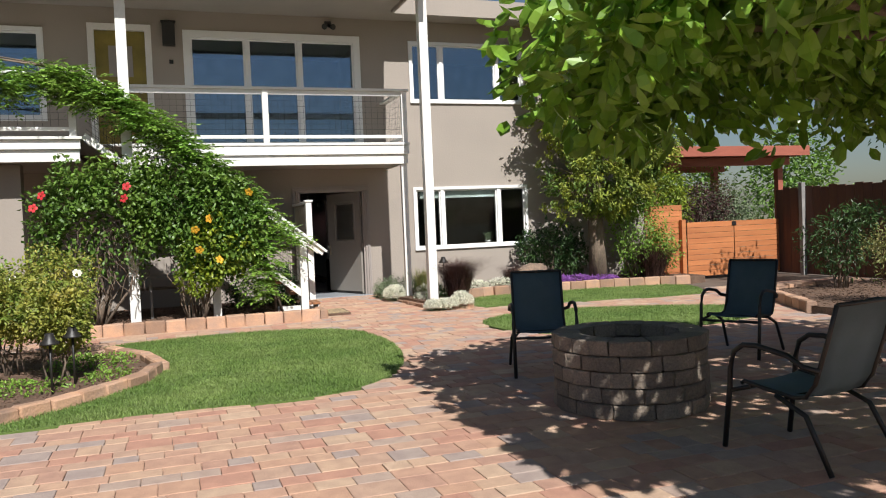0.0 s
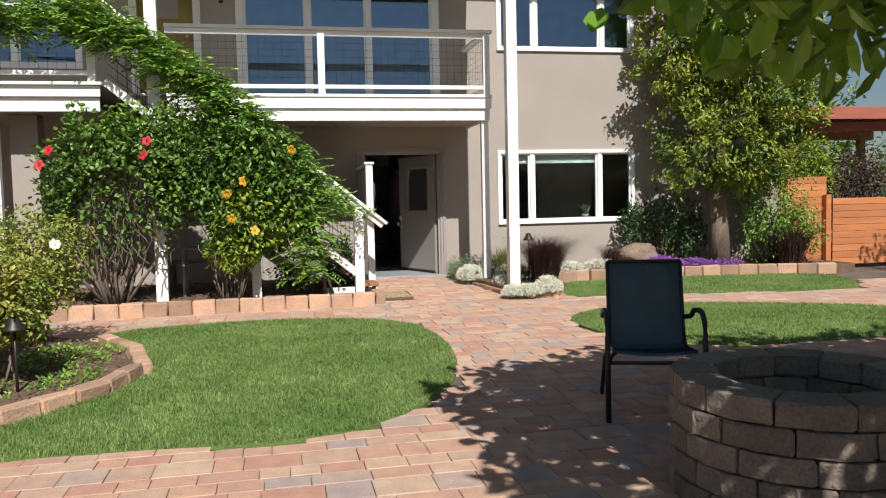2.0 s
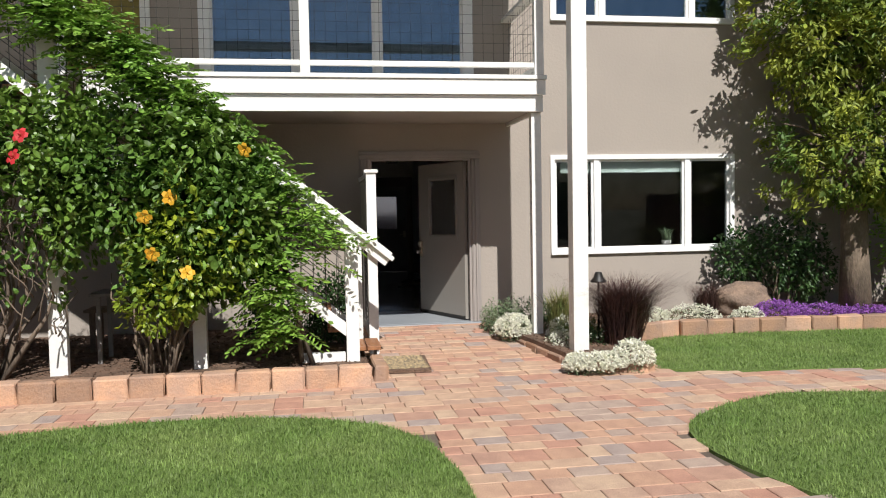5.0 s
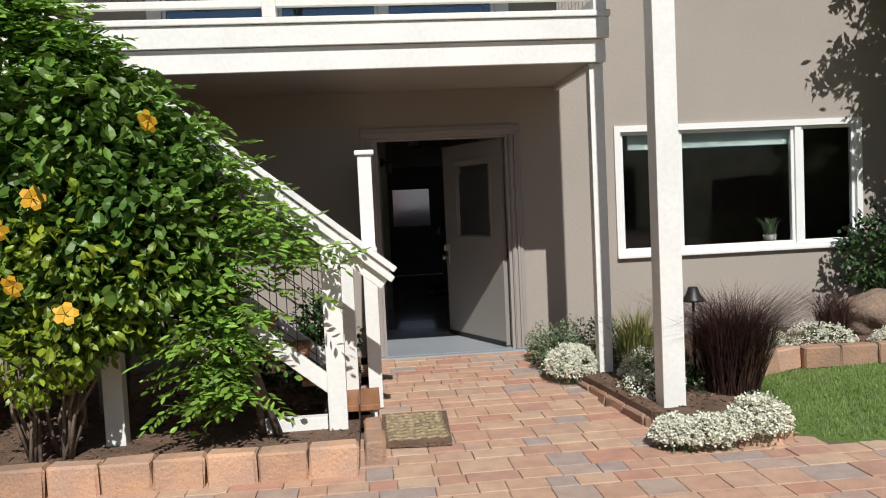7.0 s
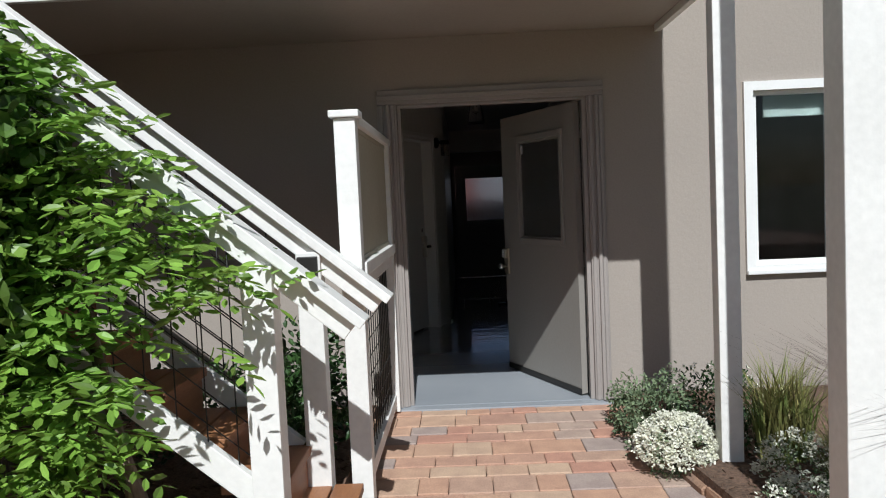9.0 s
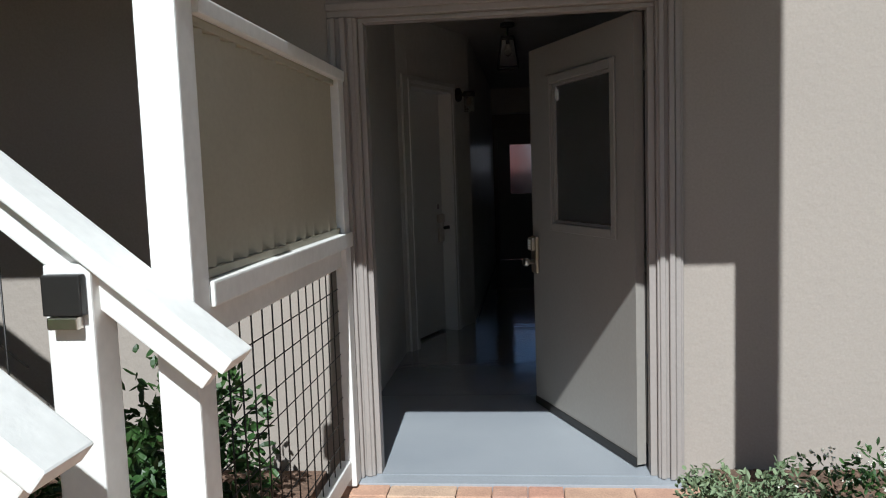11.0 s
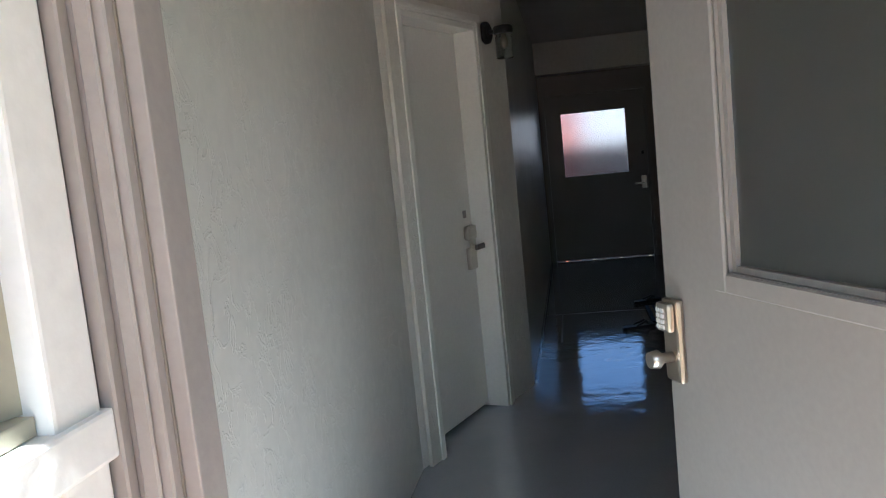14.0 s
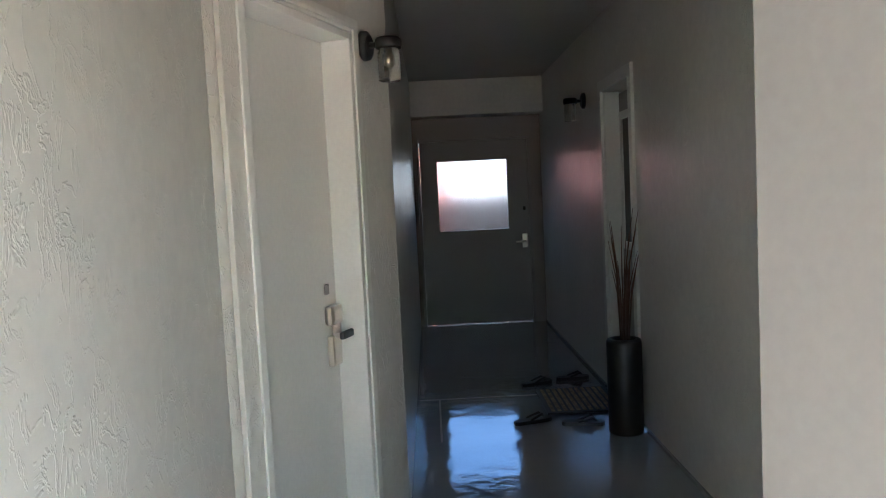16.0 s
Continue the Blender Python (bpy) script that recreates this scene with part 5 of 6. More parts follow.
for k in range(3):
    rng = random.Random(k)
    tube(bm, [(x + rng.uniform(-0.07, 0.07), y + rng.uniform(-0.05, 0.05), z + rng.uniform(-0.05, 0.05)) for x, y, z in pts], [0.025, 0.022, 0.02, 0.018, 0.016, 0.014, 0.012, 0.01, 0.006], 6)
part("stem", bm, M_BARK, vine)


def pinnate(anchors, seed, leaflets=11, stalk=0.22, size=0.075):
    """Feathered leaves: leaflets in two rows along short arching stalks."""
    rng = np.random.default_rng(seed)
    n = len(anchors)
    a = rng.uniform(0, 2 * math.pi, n)
    d = np.stack([np.cos(a), np.sin(a) * 0.8 - 0.45, rng.uniform(-0.35, 0.55, n)], 1)
    d /= np.linalg.norm(d, axis=1)[:, None]
    side = np.cross(d, np.array((0, 0, 1.0)))
    side /= np.linalg.norm(side, axis=1)[:, None]
    V, O = [], []
    L = stalk * rng.uniform(0.7, 1.3, n)[:, None]
    for k in range(leaflets):
        t = (k // 2 + 1) / (leaflets / 2 + 0.5)
        s = -1 if k % 2 else 1
        base = anchors + d * L * t - np.array((0, 0, 1)) * (L * t * t * 0.3)
        out = side * s * 0.9 + d * 0.55 if k < leaflets - 1 else d
        V.append(base + out * size * 0.5)
        O.append(out)
    return leaf_mesh(np.concatenate(V), np.concatenate(O) * 2.5, size, size * 0.42, rng, 0.35, 0.3, 0.15)


rng = np.random.default_rng(21)


def along(points, count, radius):
    p = np.array(points)
    seg = rng.integers(0, len(p) - 1, count)
    t = rng.uniform(0, 1, (count, 1))
    d = rng.normal(size=(count, 3))
    d /= np.linalg.norm(d, axis=1)[:, None]
    return p[seg] * (1 - t) + p[seg + 1] * t + d * np.array(radius) * rng.uniform(0.2, 1.0, (count, 1))


anch = np.concatenate([along([(2.0, 12.45, 1.15), (1.3, 12.45, 1.85), (0.6, 12.45, 2.45)], 250, (0.25, 0.28, 0.25)),
                       along([(0.9, 12.45, 2.3), (0.0, 12.4, 3.0), (-0.7, 12.4, 3.4), (-1.3, 12.4, 3.65)], 1000, (0.3, 0.26, 0.3)),
                       along([(-1.1, 12.4, 3.6), (-2.4, 12.4, 3.55), (-3.8, 12.4, 3.5)], 800, (0.3, 0.24, 0.34)),
                       along([(2.0, 12.4, 1.2), (0.6, 12.4, 2.5), (-1.1, 12.4, 3.6), (-3.0, 12.4, 3.6)], 240, (0.32, 0.34, 0.28)),
                       along([(1.48, 12.35, 0.25), (1.5, 12.35, 0.8), (1.45, 12.35, 1.3)], 230, (0.32, 0.22, 0.2))])
part("foliage", pinnate(anch, 22), M_WIST, vine)


def clump(name, x, y, z, count, height, width, lean, mat, label, category, radius, seed, bend=0.5):
    r = np.random.default_rng(seed)
    a = r.uniform(0, 2 * math.pi, count)
    q = radius * np.sqrt(r.uniform(0, 1, count))
    xy = np.stack([x + np.cos(a) * q, y + np.sin(a) * q], 1)
    t = thing(name, (x, y, z), label, category)
    tagged(part("blades", blades(xy, z, height, width, lean, r, bend), mat, t), kind="stuff")
    return t


clump("fountain_grass", 4.88, 12.75, 0.03, 2800, 0.7, 0.007, 0.62, M_PURPLEGRASS, "dark purple fountain grass clump by the white post", "grass", 0.17, 31)
clump("fountain_grass", 6.6, 14.3, 0.03, 500, 0.45, 0.008, 0.6, M_PURPLEGRASS, "small dark purple fountain grass beside the boulder", "grass", 0.12, 32)
clump("fountain_grass", 9.6, 13.75, 0.04, 1200, 0.7, 0.009, 0.7, M_PURPLEGRASS, "brownish purple fountain grass under the trees", "grass", 0.2, 33)
clump("strappy_grass", 4.5, 13.6, 0.03, 420, 0.5, 0.011, 0.42, M_YUCCA, "upright yellow-green strappy grass clump", "grass", 0.12, 34, 0.3)
clump("strappy_grass", 4.65, 13.2, 0.03, 260, 0.3, 0.008, 0.6, M_YUCCA, "low dry strappy grass", "grass", 0.12, 35, 0.3)


def mound(name, blobs, leaves, petals, psize, mat_leaf, mat_petal, label, category, seed, lsize=0.025):
    t = thing(name, (blobs[0][0], blobs[0][1], 0.03), label, category)
    part("foliage", crown(blobs, leaves, lsize, lsize * 0.5, seed, 0.0, 0.5), mat_leaf, t)
    if petals:
        r = np.random.default_rng(seed + 1)
        B = np.array(blobs)[r.integers(0, len(blobs), petals)]
        d = r.normal(size=(petals, 3))
        d[:, 2] = np.abs(d[:, 2]) * 0.9
        d[:, 1] -= 0.3
        d /= np.linalg.norm(d, axis=1)[:, None]
        c = B[:, :3] + d * B[:, 3:6] * r.uniform(0.95, 1.08, (petals, 1))
        heads = [leaf_mesh(c + r.normal(0, psize * 0.35, c.shape), r.normal(size=c.shape) * 0.3 + d, psize * 0.6, psize * 0.55, r, 0, 0.9, 0.3) for _ in range(6)]
        tagged(part("blossom", merged(*heads), mat_petal, t), kind="stuff")


mound("alyssum", [(4.36, 11.98, -0.02, 0.26, 0.11, 0.12), (4.66, 12.0, 0.0, 0.2, 0.12, 0.19), (4.18, 12.06, -0.02, 0.13, 0.11, 0.11)], 1900, 1300, 0.034, M_SAGE, M_WHITEFL, "white alyssum spilling over the edging", "flowers", 41)
mound("alyssum", [(4.0, 13.72, 0.04, 0.2, 0.22, 0.2)], 1100, 620, 0.03, M_SAGE, M_WHITEFL, "white alyssum mound beside the brick walk", "flowers", 42)
mound("alyssum", [(4.32, 12.95, 0.0, 0.16, 0.3, 0.14), (4.45, 13.3, 0.05, 0.18, 0.2, 0.2)], 1300, 330, 0.026, M_SAGE, M_WHITEFL, "pale alyssum under the posts", "flowers", 43)
mound("alyssum", [(6.3, 14.1, 0.05, 0.35, 0.2, 0.16), (5.8, 14.2, 0.05, 0.25, 0.2, 0.14)], 1200, 380, 0.035, M_SAGE, M_WHITEFL, "white alyssum in front of the boulder", "flowers", 44)
mound("alyssum", [(6.95, 13.95, 0.05, 0.2, 0.12, 0.12)], 500, 180, 0.035, M_SAGE, M_WHITEFL, "white alyssum in front of the boulder", "flowers", 45)
mound("purple_aster", [(7.4, 14.05, 0.05, 0.35, 0.2, 0.17), (7.9, 13.98, 0.05, 0.4, 0.16, 0.12), (8.5, 13.95, 0.05, 0.35, 0.14, 0.09)], 900, 800, 0.04, M_DARKLEAF, M_PURPLEFL, "spreading purple flowers along the edging", "flowers", 46)
mound("grey_shrub", [(4.02, 14.15, 0.08, 0.26, 0.3, 0.3), (3.92, 14.45, 0.05, 0.15, 0.2, 0.2)], 3200, 0, 0.02, M_SAGE, M_WHITEFL, "low grey-green shrub at the corner of the walk", "shrub", 47, 0.032)
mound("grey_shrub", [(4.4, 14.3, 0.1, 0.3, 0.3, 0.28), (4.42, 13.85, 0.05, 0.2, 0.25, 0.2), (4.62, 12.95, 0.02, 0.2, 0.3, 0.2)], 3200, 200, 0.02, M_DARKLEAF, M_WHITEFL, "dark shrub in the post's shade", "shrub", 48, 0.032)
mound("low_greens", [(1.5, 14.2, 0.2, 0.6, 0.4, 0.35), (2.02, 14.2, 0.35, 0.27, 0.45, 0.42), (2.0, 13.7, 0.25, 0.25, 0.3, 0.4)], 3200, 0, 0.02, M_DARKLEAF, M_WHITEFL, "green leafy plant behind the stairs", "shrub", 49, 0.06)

bo = bmesh.new()
bmesh.ops.create_icosphere(bo, subdivisions=4, radius=1)
for v in bo.verts:
    n1 = noise.noise(v.co * 1.6) * 0.25 + noise.noise(v.co * 5) * 0.08
    v.co = Vector((v.co.x * 0.42, v.co.y * 0.25, v.co.z * 0.24)) * (1 + n1) + Vector((7.15, 14.42, 0.2))
solid("boulder", bo, M_BOULDER, "rough tan volcanic boulder in the flower bed", "boulder")
for f in bpy.data.objects["boulder"].data.polygons:
    f.use_smooth = True

con = thing("conifer_tree", (8.5, 14.1, 0.04), "tall conifer with yellow-green sprays and grey trunk against the house", "tree")
bm = bmesh.new()
tube(bm, [(8.5, 14.1, 0.0), (8.48, 14.1, 0.8), (8.45, 14.1, 2.2), (8.5, 14.1, 4.5), (8.5, 14.1, 6.2)], [0.2, 0.16, 0.14, 0.09, 0.03], 12)
part("trunk", bm, M_BARK, con)
rr = random.Random(4)
limbs = []
for k in range(26):
    a, z = rr.uniform(0, 6.28), rr.uniform(1.3, 6.0)
    limbs.append(((8.48, 14.1, z), (8.48 + math.cos(a) * 1.0, 14.0 + math.sin(a) * 0.6, z + 0.25)))
part("limb", stems(limbs, 0.035, 0.008, 5), M_BARK, con)
part("crown", crown([(8.5, 13.9, 2.0, 1.2, 0.85, 0.8), (7.95, 14.1, 3.4, 1.0, 0.8, 1.0), (9.0, 13.9, 3.6, 1.15, 0.9, 1.1), (8.4, 14.0, 4.9, 1.2, 0.85, 1.1), (8.7, 14.0, 6.1, 0.8, 0.7, 0.9), (9.4, 13.8, 2.6, 0.7, 0.7, 0.8)],
                    36000, 0.105, 0.045, 51, 0.2, 0.45, 0.75, clump=26), M_CONIF, con)
shr = thing("evergreen_shrub", (9.5, 14.2, 0.04), "green leafy shrub at the foot of the conifer", "shrub")
part("stem", bush_stems(9.45, 14.1, 0.04, 0.5, 1.3, 9, 0.02, 9), M_BARK, shr)
part("crown", crown([(9.4, 14.0, 1.0, 0.65, 0.55, 0.95), (9.9, 13.9, 0.6, 0.45, 0.4, 0.5), (9.2, 14.1, 1.7, 0.5, 0.5, 0.5)], 4500, 0.07, 0.035, 52, 0.3, 0.4), M_WIST, shr)
dsh = thing("dark_shrub", (7.6, 14.55, 0.04), "dark glossy shrub in the shade against the wall", "shrub")
part("stem", bush_stems(7.7, 14.55, 0.04, 0.5, 0.8, 9, 0.015, 10), M_BARK, dsh)
part("crown", crown([(7.75, 14.55, 0.75, 0.5, 0.35, 0.6), (7.2, 14.65, 0.75, 0.3, 0.25, 0.45), (8.2, 14.6, 0.6, 0.35, 0.3, 0.5)], 2600, 0.07, 0.04, 53, 0.3, 0.4), M_DARKLEAF, dsh)

# broad-leaved tree over the fire pit
mag = thing("magnolia_tree", (6.0, 1.6, GZ), "spreading broad-leaved tree shading the fire pit", "tree")
bm = bmesh.new()
tube(bm, [(6.0, 1.6, -0.15), (5.95, 1.65, 0.8), (5.8, 1.8, 1.7), (5.6, 1.95, 2.6), (5.4, 2.1, 3.6)], [0.17, 0.13, 0.12, 0.1, 0.05], 12)
part("trunk", bm, M_BARK, mag)
rr = random.Random(14)
tips = [(2.2, 4.2, 2.9), (3.0, 4.4, 2.6), (3.4, 3.4, 3.4), (4.2, 4.6, 2.8), (4.8, 3.8, 3.3), (5.6, 4.6, 2.9), (6.6, 4.0, 3.0), (7.4, 3.0, 3.1), (3.2, 2.0, 3.6), (4.4, 1.2, 3.6), (5.6, 0.4, 3.4), (4.8, 2.6, 4.3), (6.2, 2.6, 4.2), (2.6, 3.4, 3.1), (6.8, 5.0, 2.6), (3.3, 1.2, 2.9), (4.4, 0.9, 2.9), (2.6, 1.2, 2.9), (2.4, 2.1, 3.05), (3.2, 0.3, 2.9)]
part("limb", stems([((5.75 - 0.1 * (i % 3), 1.85, 1.8 + 0.1 * (i % 8)), t) for i, t in enumerate(tips)], 0.05, 0.012, 15, 6, 0.09), M_BARK, mag)
CANOPY = [(3.1, 4.7, 2.45, 0.7, 0.6, 0.5), (3.8, 4.9, 2.4, 0.9, 0.7, 0.6), (4.9, 5.0, 2.65, 0.95, 0.75, 0.5), (6.0, 5.0, 2.45, 1.0, 0.8, 0.7), (7.0, 4.6, 2.4, 1.0, 0.9, 0.75),
          (2.7, 3.75, 2.5, 0.55, 0.55, 0.38), (3.5, 3.9, 2.75, 0.8, 0.7, 0.45), (4.4, 3.9, 2.85, 1.0, 0.8, 0.5), (5.7, 3.9, 3.0, 1.1, 0.9, 0.6), (6.8, 3.0, 3.2, 1.2, 1.1, 0.7),
          (3.3, 1.0, 2.9, 0.9, 0.8, 0.35), (3.65, 0.5, 2.9, 0.7, 0.6, 0.35), (3.5, 0.7, 3.0, 0.8, 0.7, 0.3), (4.4, 0.8, 2.8, 1.0, 0.8, 0.4), (3.45, 2.75, 2.65, 0.75, 0.6, 0.35), (3.7, 2.25, 2.8, 0.6, 0.45, 0.28), (4.6, 2.8, 2.6, 1.0, 0.8, 0.4),           (2.6, 1.1, 2.95, 0.6, 0.6, 0.3), (2.45, 2.2, 3.0, 0.5, 0.6, 0.28), (3.1, 0.2, 2.9, 0.7, 0.6, 0.35)]
part("crown", crown(CANOPY, 14500, 0.19, 0.11, 61, 0.35, 0.3, 0.8, clump=9, keep=lambda c: (c[:, 0] > 2.2) & (c[:, 2] > 1.75)), M_MAGN, mag)

# rose bed
for i, (x, y, h, w) in enumerate(((-0.95, 8.3, 0.95, 0.36), (-1.45, 8.9, 1.05, 0.42), (-1.9, 7.9, 0.95, 0.4), (-1.2, 10.0, 1.25, 0.5))):
    r = thing("rose_bush", (x, y, -0.05), "rose bush with yellow-green reddish leaves", "bush", "rose bushes")
    part("stem", bush_stems(x, y, -0.05, 0.22, h * 0.7, 6, 0.011, 70 + i), M_BARK, r)
    part("crown", crown([(x, y, h * 0.7, w, w, h * 0.32), (x + 0.1, y, h * 0.45, w * 0.7, w * 0.7, h * 0.2)], 3200, 0.05, 0.034, 75 + i, 0.3, 0.3), M_ROSE, r)
    if i == 3:
        flower("flower", (-0.86, 9.52, 0.95), 0.05, (0.3, -1, 0.3), M_WHITEFL, r, 7)
wr = thing("white_rose_bush", (-2.0, 10.2, -0.05), "leafy bush with small white roses", "bush")
part("stem", bush_stems(-2.0, 10.2, -0.05, 0.3, 0.8, 7, 0.012, 79), M_BARK, wr)
part("crown", crown([(-2.0, 10.2, 0.65, 0.7, 0.6, 0.5), (-2.7, 10.0, 0.6, 0.6, 0.6, 0.5)], 3200, 0.05, 0.035, 80, 0.3, 0.3), M_WIST, wr)
rng = np.random.default_rng(82)
for k in range(9):
    flower("flower", (-2.0 + rng.uniform(-0.6, 0.5), 9.62 + rng.uniform(-0.05, 0.1), rng.uniform(0.4, 0.95)), 0.04, (0.2, -1, 0.4), M_WHITEFL, wr, 6)
mound("ground_cover", [(-0.75, 9.2, -0.05, 0.5, 0.55, 0.12), (-0.5, 8.3, -0.05, 0.28, 0.4, 0.07), (-1.3, 8.0, -0.05, 0.5, 0.5, 0.08)], 2600, 0, 0.02, M_WIST, M_WHITEFL, "low green ground cover in the rose bed", "ground cover", 83, 0.045)
for x, y, s in ((-0.78, 8.05, 1), (-0.92, 7.62, 0)):
    pl = thing("path_light", (x, y, -0.05), "dark bronze path light on a thin stake", "garden lamp", "path lights")
    bm = bmesh.new()
    tube(bm, [(x, y, -0.1), (x, y, 0.42)], 0.011, 8)
    part("stake", bm, M_BLACK, pl)
    part("shade", lathe([(0.085, 0.40), (0.08, 0.415), (0.05, 0.45), (0.035, 0.5), (0.02, 0.505)], 16, (x, y, 0)), M_BLACK, pl)
pl = thing("path_light", (4.72, 13.0, 0.03), "dark bronze path light on a thin stake", "garden lamp", "path lights")
bm = bmesh.new()
tube(bm, [(4.72, 13.0, 0.0), (4.72, 13.0, 0.66)], 0.011, 8)
part("stake", bm, M_BLACK, pl)
part("shade", lathe([(0.085, 0.64), (0.08, 0.655), (0.05, 0.69), (0.035, 0.74), (0.02, 0.745)], 16, (4.72, 13.0, 0)), M_BLACK, pl)

# bench under the stairs
bn = thing("bench", (-0.1, 13.9, 0.02), "weathered garden bench in the dark under the stairs", "bench")
for k in range(4):
    part("slat", cube(-0.5, 0.5, 13.7 + k * 0.1, 13.78 + k * 0.1, 0.43, 0.46), M_BARK, bn)
for x in (-0.45, 0.42):
    for y in (13.72, 14.03):
        part("leg", cube(x, x + 0.05, y, y + 0.05, 0.02, 0.428), M_BARK, bn)

tb = thing("side_table", (0.15, 13.3, 0.02), "pale grey side table standing under the stairs", "table")
part("tabletop", cube(-0.25, 0.5, 13.0, 13.5, 0.66, 0.69), M_ROOF, tb)
for x in (-0.2, 0.42):
    for y in (13.04, 13.43):
        part("leg", cube(x, x + 0.04, y, y + 0.04, 0.02, 0.658), M_ROOF, tb)

# ---- gate, fences, pergola ----
GX0, GX1, GY = 10.67, 13.15, 14.05
gate = thing("wooden_gate", (GX0, GY, GZ), "double gate of orange-stained horizontal boards with black straps", "gate")
for half in (0, 1):
    a, b = (GX0 + half * (GX1 - GX0) / 2 + 0.01, GX0 + (half + 1) * (GX1 - GX0) / 2 - 0.01)
    for k in range(10):
        part("board", cube(a, b, GY, GY + 0.03, GZ + 0.05 + k * 0.118, GZ + 0.161 + k * 0.118, 0.004), M_FENCE, gate)
    for x in (a + 0.05, b - 0.1):
        part("stile", cube(x, x + 0.05, GY + 0.031, GY + 0.06, GZ + 0.05, GZ + 1.22), M_FENCE, gate)
for z in (0.1, 1.12):
    part("strap", cube((GX0 + GX1) / 2 - 0.06, (GX0 + GX1) / 2 + 0.06, GY - 0.008, GY - 0.001, GZ + z, GZ + z + 0.09, 0.002), M_BLACK, gate, "black iron strap")
fence = thing("wooden_fence", (10.3, 14.3, GZ), "taller orange-stained fence panel beside the gate", "fence")
for k in range(13):
    part("board", cube(9.7, 10.64, GY + 0.12, GY + 0.15, GZ + 0.03 + k * 0.122, GZ + 0.145 + k * 0.122, 0.004), M_FENCE, fence)
part("post", cube(10.55, 10.65, GY, GY + 0.1, -0.15, 1.2), M_FENCE, fence)
fence2 = thing("wooden_fence", (13.1, 10.0, GZ), "dark-stained board fence along the side of the yard", "fence")
for k in range(70):
    y = -1.0 + k * 0.217
    part("board", cube(13.2, 13.225, y, y + 0.205, GZ, 1.78 + 0.02 * (k % 3), 0.003), M_DARKFENCE, fence2)
for k in range(7):
    part("post", cube(13.1, 13.198, -0.5 + k * 2.3, -0.4 + k * 2.3, -0.15, 1.9), M_ROOF, fence2)
perg = thing("pergola", (13.6, 17.5, GZ), "red-brown timber pergola behind the gate", "pergola")
for x in (11.6, 15.5):
    for y in (16.6, 19.2):
        part("post", cube(x, x + 0.16, y, y + 0.16, -0.16, 2.52), M_PERGOLA, perg)
for y in (16.6, 19.2):
    part("beam", cube(11.2, 15.9, y, y + 0.12, 2.523, 2.72), M_PERGOLA, perg)
for k in range(12):
    part("rafter", cube(11.3 + k * 0.41, 11.37 + k * 0.41, 16.05, 19.8, 2.723, 2.85), M_PERGOLA, perg)
part("fascia", cube(11.1, 16.0, 16.0, 16.045, 2.72, 2.97), M_PERGOLA, perg)
part("roof", cube(11.1, 16.0, 16.05, 20.0, 2.853, 2.9), M_PERGOLA, perg)
for i, (x, y, z, rx, rz, mat, lab) in enumerate(((12.2, 15.6, 1.55, 0.9, 0.55, M_PURPLEGRASS, "reddish bush behind the gate"), (10.9, 15.2, 1.9, 0.6, 0.6, M_YLEAF, "yellow-green shrub behind the fence"), (14.2, 18.5, 2.0, 1.6, 0.9, M_CONIF, "green shrub under the pergola"), (13.4, 16.0, 1.4, 0.8, 0.6, M_SAGE, "grey-green bush behind the gate"))):
    b = thing("yard_bush", (x, y, -0.16), lab, "bush")
    part("stem", bush_stems(x, y, -0.2, rx * 0.6, z, 8, 0.025, 90 + i), M_BARK, b)
    part("crown", crown([(x, y, z, rx, rx * 0.8, rz), (x + 0.2, y, z - rz * 0.7, rx * 0.8, rx * 0.7, rz)], 2400, 0.08, 0.04, 95 + i, 0.3, 0.4), mat, b)
fern = thing("fan_shrub", (10.6, 9.9, 0), "arching green shrub at the fence bed", "shrub")
part("stem", bush_stems(10.6, 9.9, 0, 0.4, 1.0, 8, 0.015, 101), M_BARK, fern)
part("crown", crown([(10.6, 9.9, 0.75, 0.65, 0.6, 0.55), (10.9, 9.7, 1.2, 0.5, 0.4, 0.25)], 2200, 0.09, 0.03, 102, 0.2, 0.3), M_DARKLEAF, fern)
lt = thing("light_shrub", (9.6, 7.6, 0), "pale yellow-green bushy shrub at the fence bed", "shrub")
part("stem", bush_stems(9.6, 7.6, 0, 0.4, 0.8, 8, 0.015, 103), M_BARK, lt)
part("crown", crown([(9.6, 7.6, 0.6, 0.6, 0.6, 0.5), (9.4, 7.9, 0.8, 0.4, 0.4, 0.35)], 2600, 0.06, 0.02, 104, 0.0, 0.3), M_YUCCA, lt)
far = thing("far_tree", (12.4, 9.0, 0), "dark tree overhanging the side fence", "tree")
bm = bmesh.new()
tube(bm, [(12.4, 9.0, -0.1), (12.3, 9.0, 1.5), (12.2, 9.0, 3.2)], [0.13, 0.1, 0.04], 10)
part("trunk", bm, M_BARK, far)
part("limb", stems([((12.3, 9.0, 1.4 + 0.1 * k), (12.3 + math.cos(k) * 0.9, 9.0 + math.sin(k) * 0.9, 2.6 + 0.1 * k)) for k in range(9)], 0.04, 0.01, 6), M_BARK, far)
part("crown", crown([(12.2, 9.0, 2.9, 1.3, 1.3, 0.8), (11.8, 8.2, 2.6, 0.9, 0.9, 0.6), (12.2, 9.8, 3.4, 1.1, 1.1, 0.8)], 4200, 0.11, 0.05, 106, 0.3, 0.35), M_DARKLEAF, far)
bg = thing("far_trees", (16, 27, -0.16), "dense green trees beyond the yard", "trees", kind="stuff")
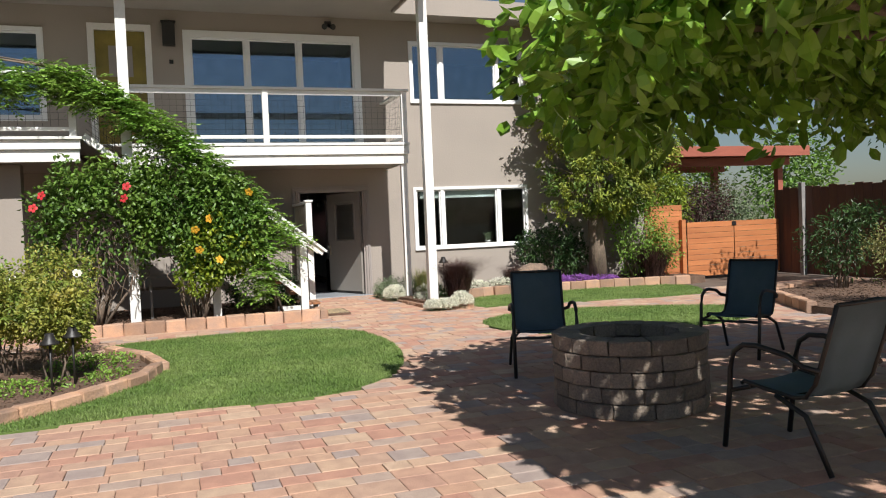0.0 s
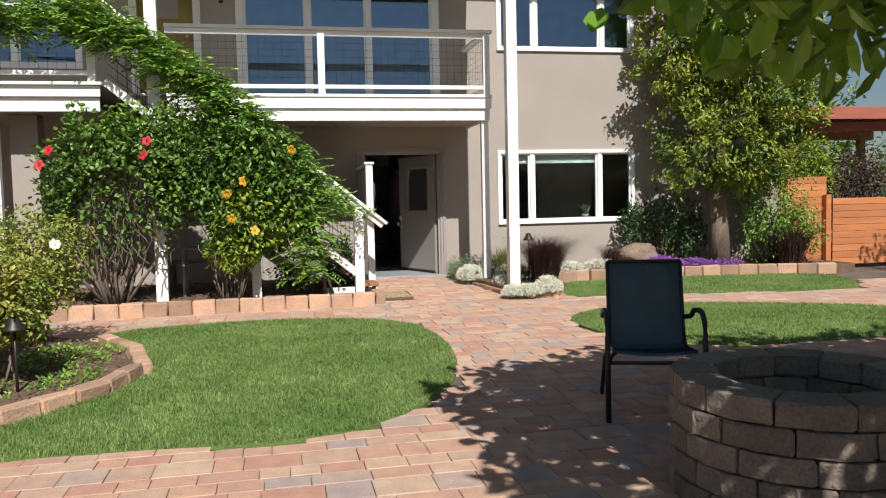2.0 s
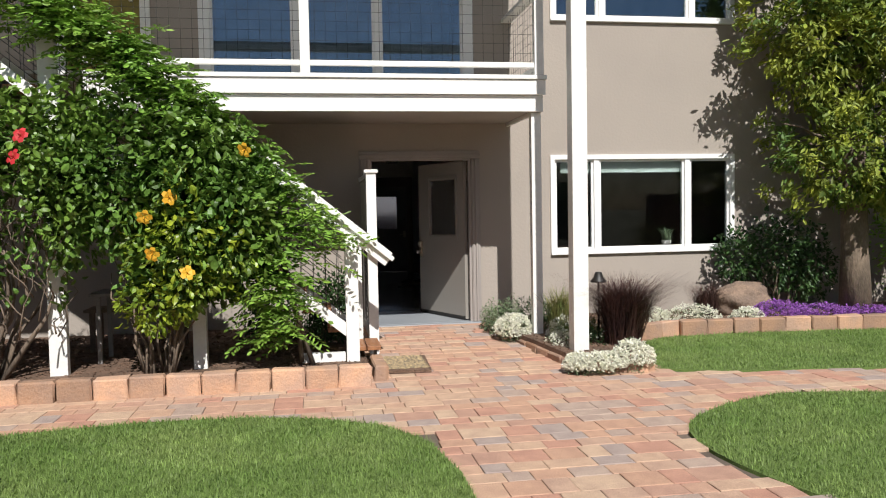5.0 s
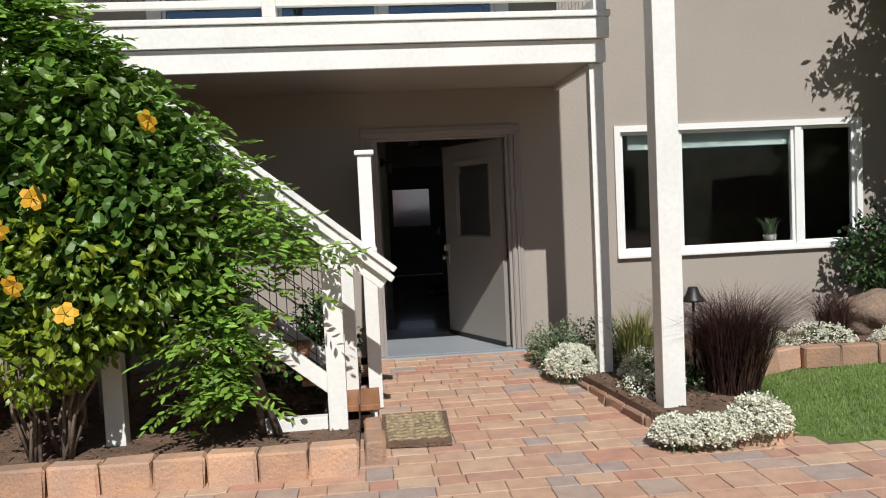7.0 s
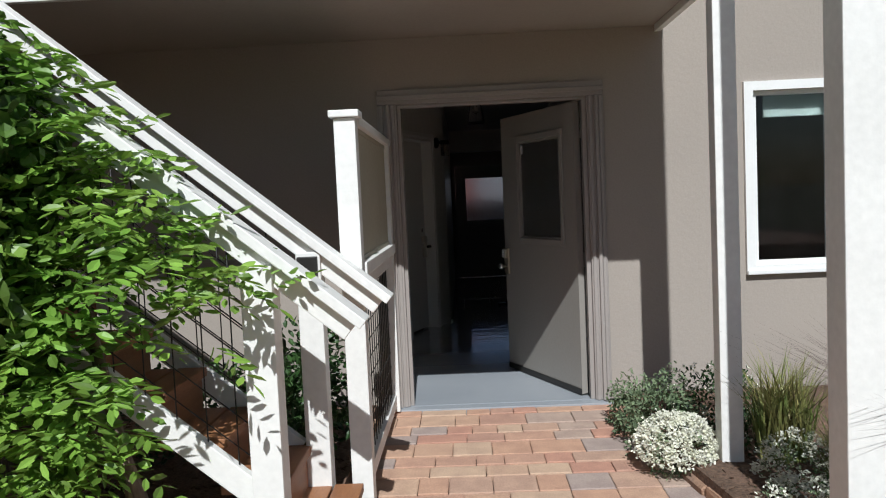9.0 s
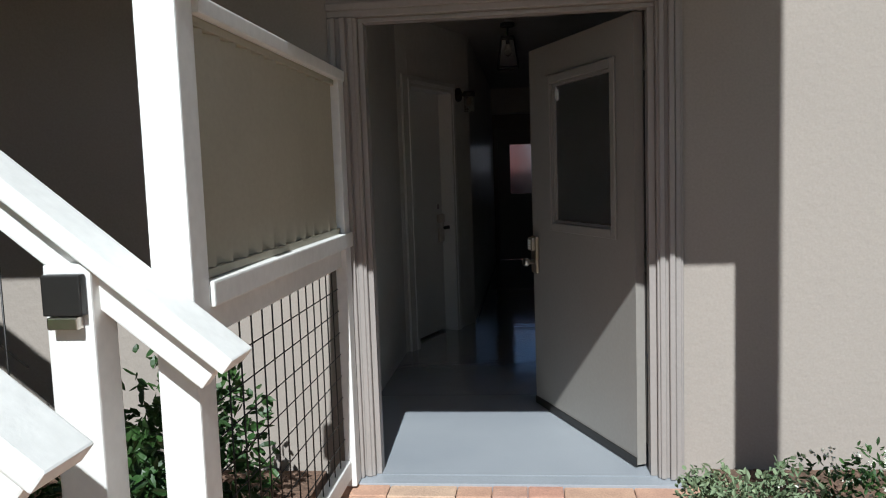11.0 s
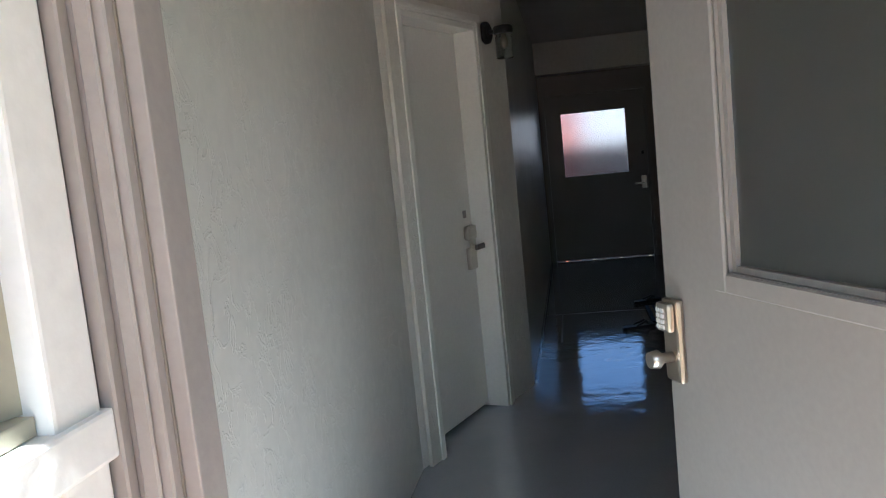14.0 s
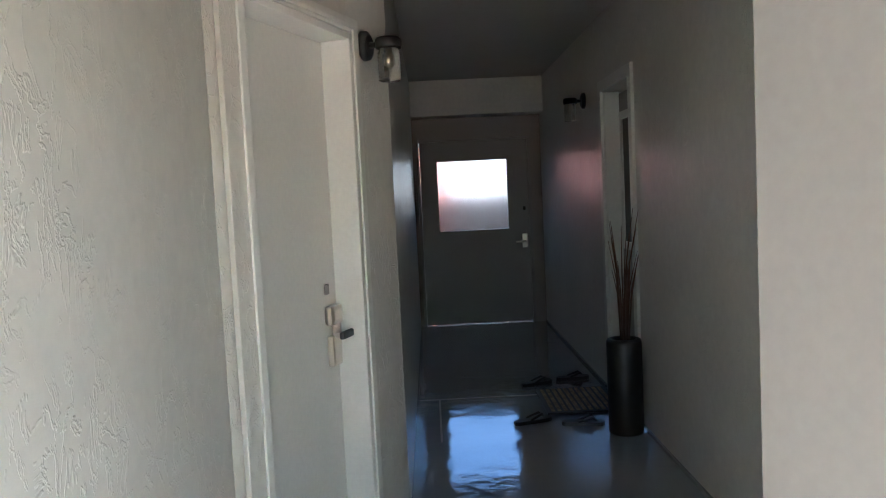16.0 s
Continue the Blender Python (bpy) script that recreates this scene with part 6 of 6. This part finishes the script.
part("foliage", crown([(10 + k * 2.2, 25 + (k % 3) * 1.5, 2.0 + (k % 2), 1.7, 1.5, 2.2 + 0.4 * (k % 3)) for k in range(9)], 9000, 0.26, 0.14, 130, 0.2, 0.5), M_LEAF, bg)
# houses and hedge that close the place behind the walk
for i, (x0, x1, y0, y1, h) in enumerate(((-14, 16, -16, -15, 3.2), (-13, -12, -15, 24, 2.6))):
    hd = thing("hedge", ((x0 + x1) / 2, (y0 + y1) / 2, -0.16), "clipped green boundary hedge", "hedge")
    bl = [(x0 + (x1 - x0) * (k + 0.5) / 12, y0 + (y1 - y0) * (k + 0.5) / 12, h / 2, max(0.9, (x1 - x0) / 16), max(0.9, (y1 - y0) / 16), h / 2) for k in range(12)]
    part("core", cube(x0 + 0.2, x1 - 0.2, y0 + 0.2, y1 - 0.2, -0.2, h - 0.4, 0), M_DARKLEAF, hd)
    part("foliage", crown(bl, 6000, 0.2, 0.12, 110 + i, 0.2, 0.6), M_LEAF, hd)

# ---- pavers ----
prng = np.random.default_rng(7)
cells = []
y = -8.6
row = 0
while y < 14.99:
    d = (0.155, 0.225)[row % 3 == 1]
    x = -8.0 - prng.uniform(0, 0.3)
    while x < 13.0:
        w = (0.155, 0.225, 0.225, 0.3)[prng.integers(0, 4)]
        cells.append((x, y, w, d, prng.uniform(-0.0025, 0.0025)))
        x += w
    y += d
    row += 1
C = np.array(cells)
mx, my = C[:, 0] + C[:, 2] / 2, C[:, 1] + C[:, 3] / 2
ok = (my < 14.93) & (mx > -6) & ~((my > 12.3) & ((mx < 2.3) | (mx > 4.1))) & (my > -6)
for poly in NOPAVE:
    ok &= ~inside(poly, mx, my)
C, mx, my = C[ok], mx[ok], my[ok]
near = (mx > 2.32) & (mx < 3.9) & (my > 11.2)
order = np.argsort(np.where(near, -my, 99))[:300]
single = np.zeros(len(C), bool)
single[order] = near[order]
walkway = tagged(thing("paving", (2.0, 3.0, GZ), "tumbled clay pavers in mixed terracotta, tan and grey", "paving"), kind="structure")


def paver_verts(x, y, w, d, dz):
    g, c = 0.0018, 0.006
    x0, x1, y0, y1 = x + g, x + w - g, y + g, y + d - g
    z = ground_z(y + d / 2) + dz
    return [(x0, y0, z - 0.03), (x1, y0, z - 0.03), (x1, y1, z - 0.03), (x0, y1, z - 0.03), (x0, y0, z - c * 0.6), (x1, y0, z - c * 0.6), (x1, y1, z - c * 0.6), (x0, y1, z - c * 0.6),
            (x0 + c, y0 + c, z), (x1 - c, y0 + c, z), (x1 - c, y1 - c, z), (x0 + c, y1 - c, z)]


PF = [(8, 9, 10, 11)] + [(a, (a + 1) % 4, 4 + (a + 1) % 4, 4 + a) for a in range(4)] + [(4 + a, 4 + (a + 1) % 4, 8 + (a + 1) % 4, 8 + a) for a in range(4)]
V, F = [], []
for q in C[~single]:
    k = len(V)
    V += paver_verts(*q)
    F += [[i + k for i in f] for f in PF]
tagged(part("pavers", (V, F), M_PAVER, walkway), kind="stuff")
shared = {}
for x, y, w, d, dz in C[single]:
    key = (round(w, 3), round(d, 3))
    if key not in shared:
        me = bpy.data.meshes.new("paver")
        z0 = ground_z(d / 2)
        me.from_pydata([(a - w / 2, b - d / 2, c - z0) for a, b, c in paver_verts(0, 0, w, d, 0)], [], PF)
        me.materials.append(M_PAVER1)
        shared[key] = me
    ob = new("paver", shared[key])
    ob.parent = walkway
    ob.location = (x + w / 2 - 2.0, y + d / 2 - 3.0, ground_z(y + d / 2) + dz - GZ)
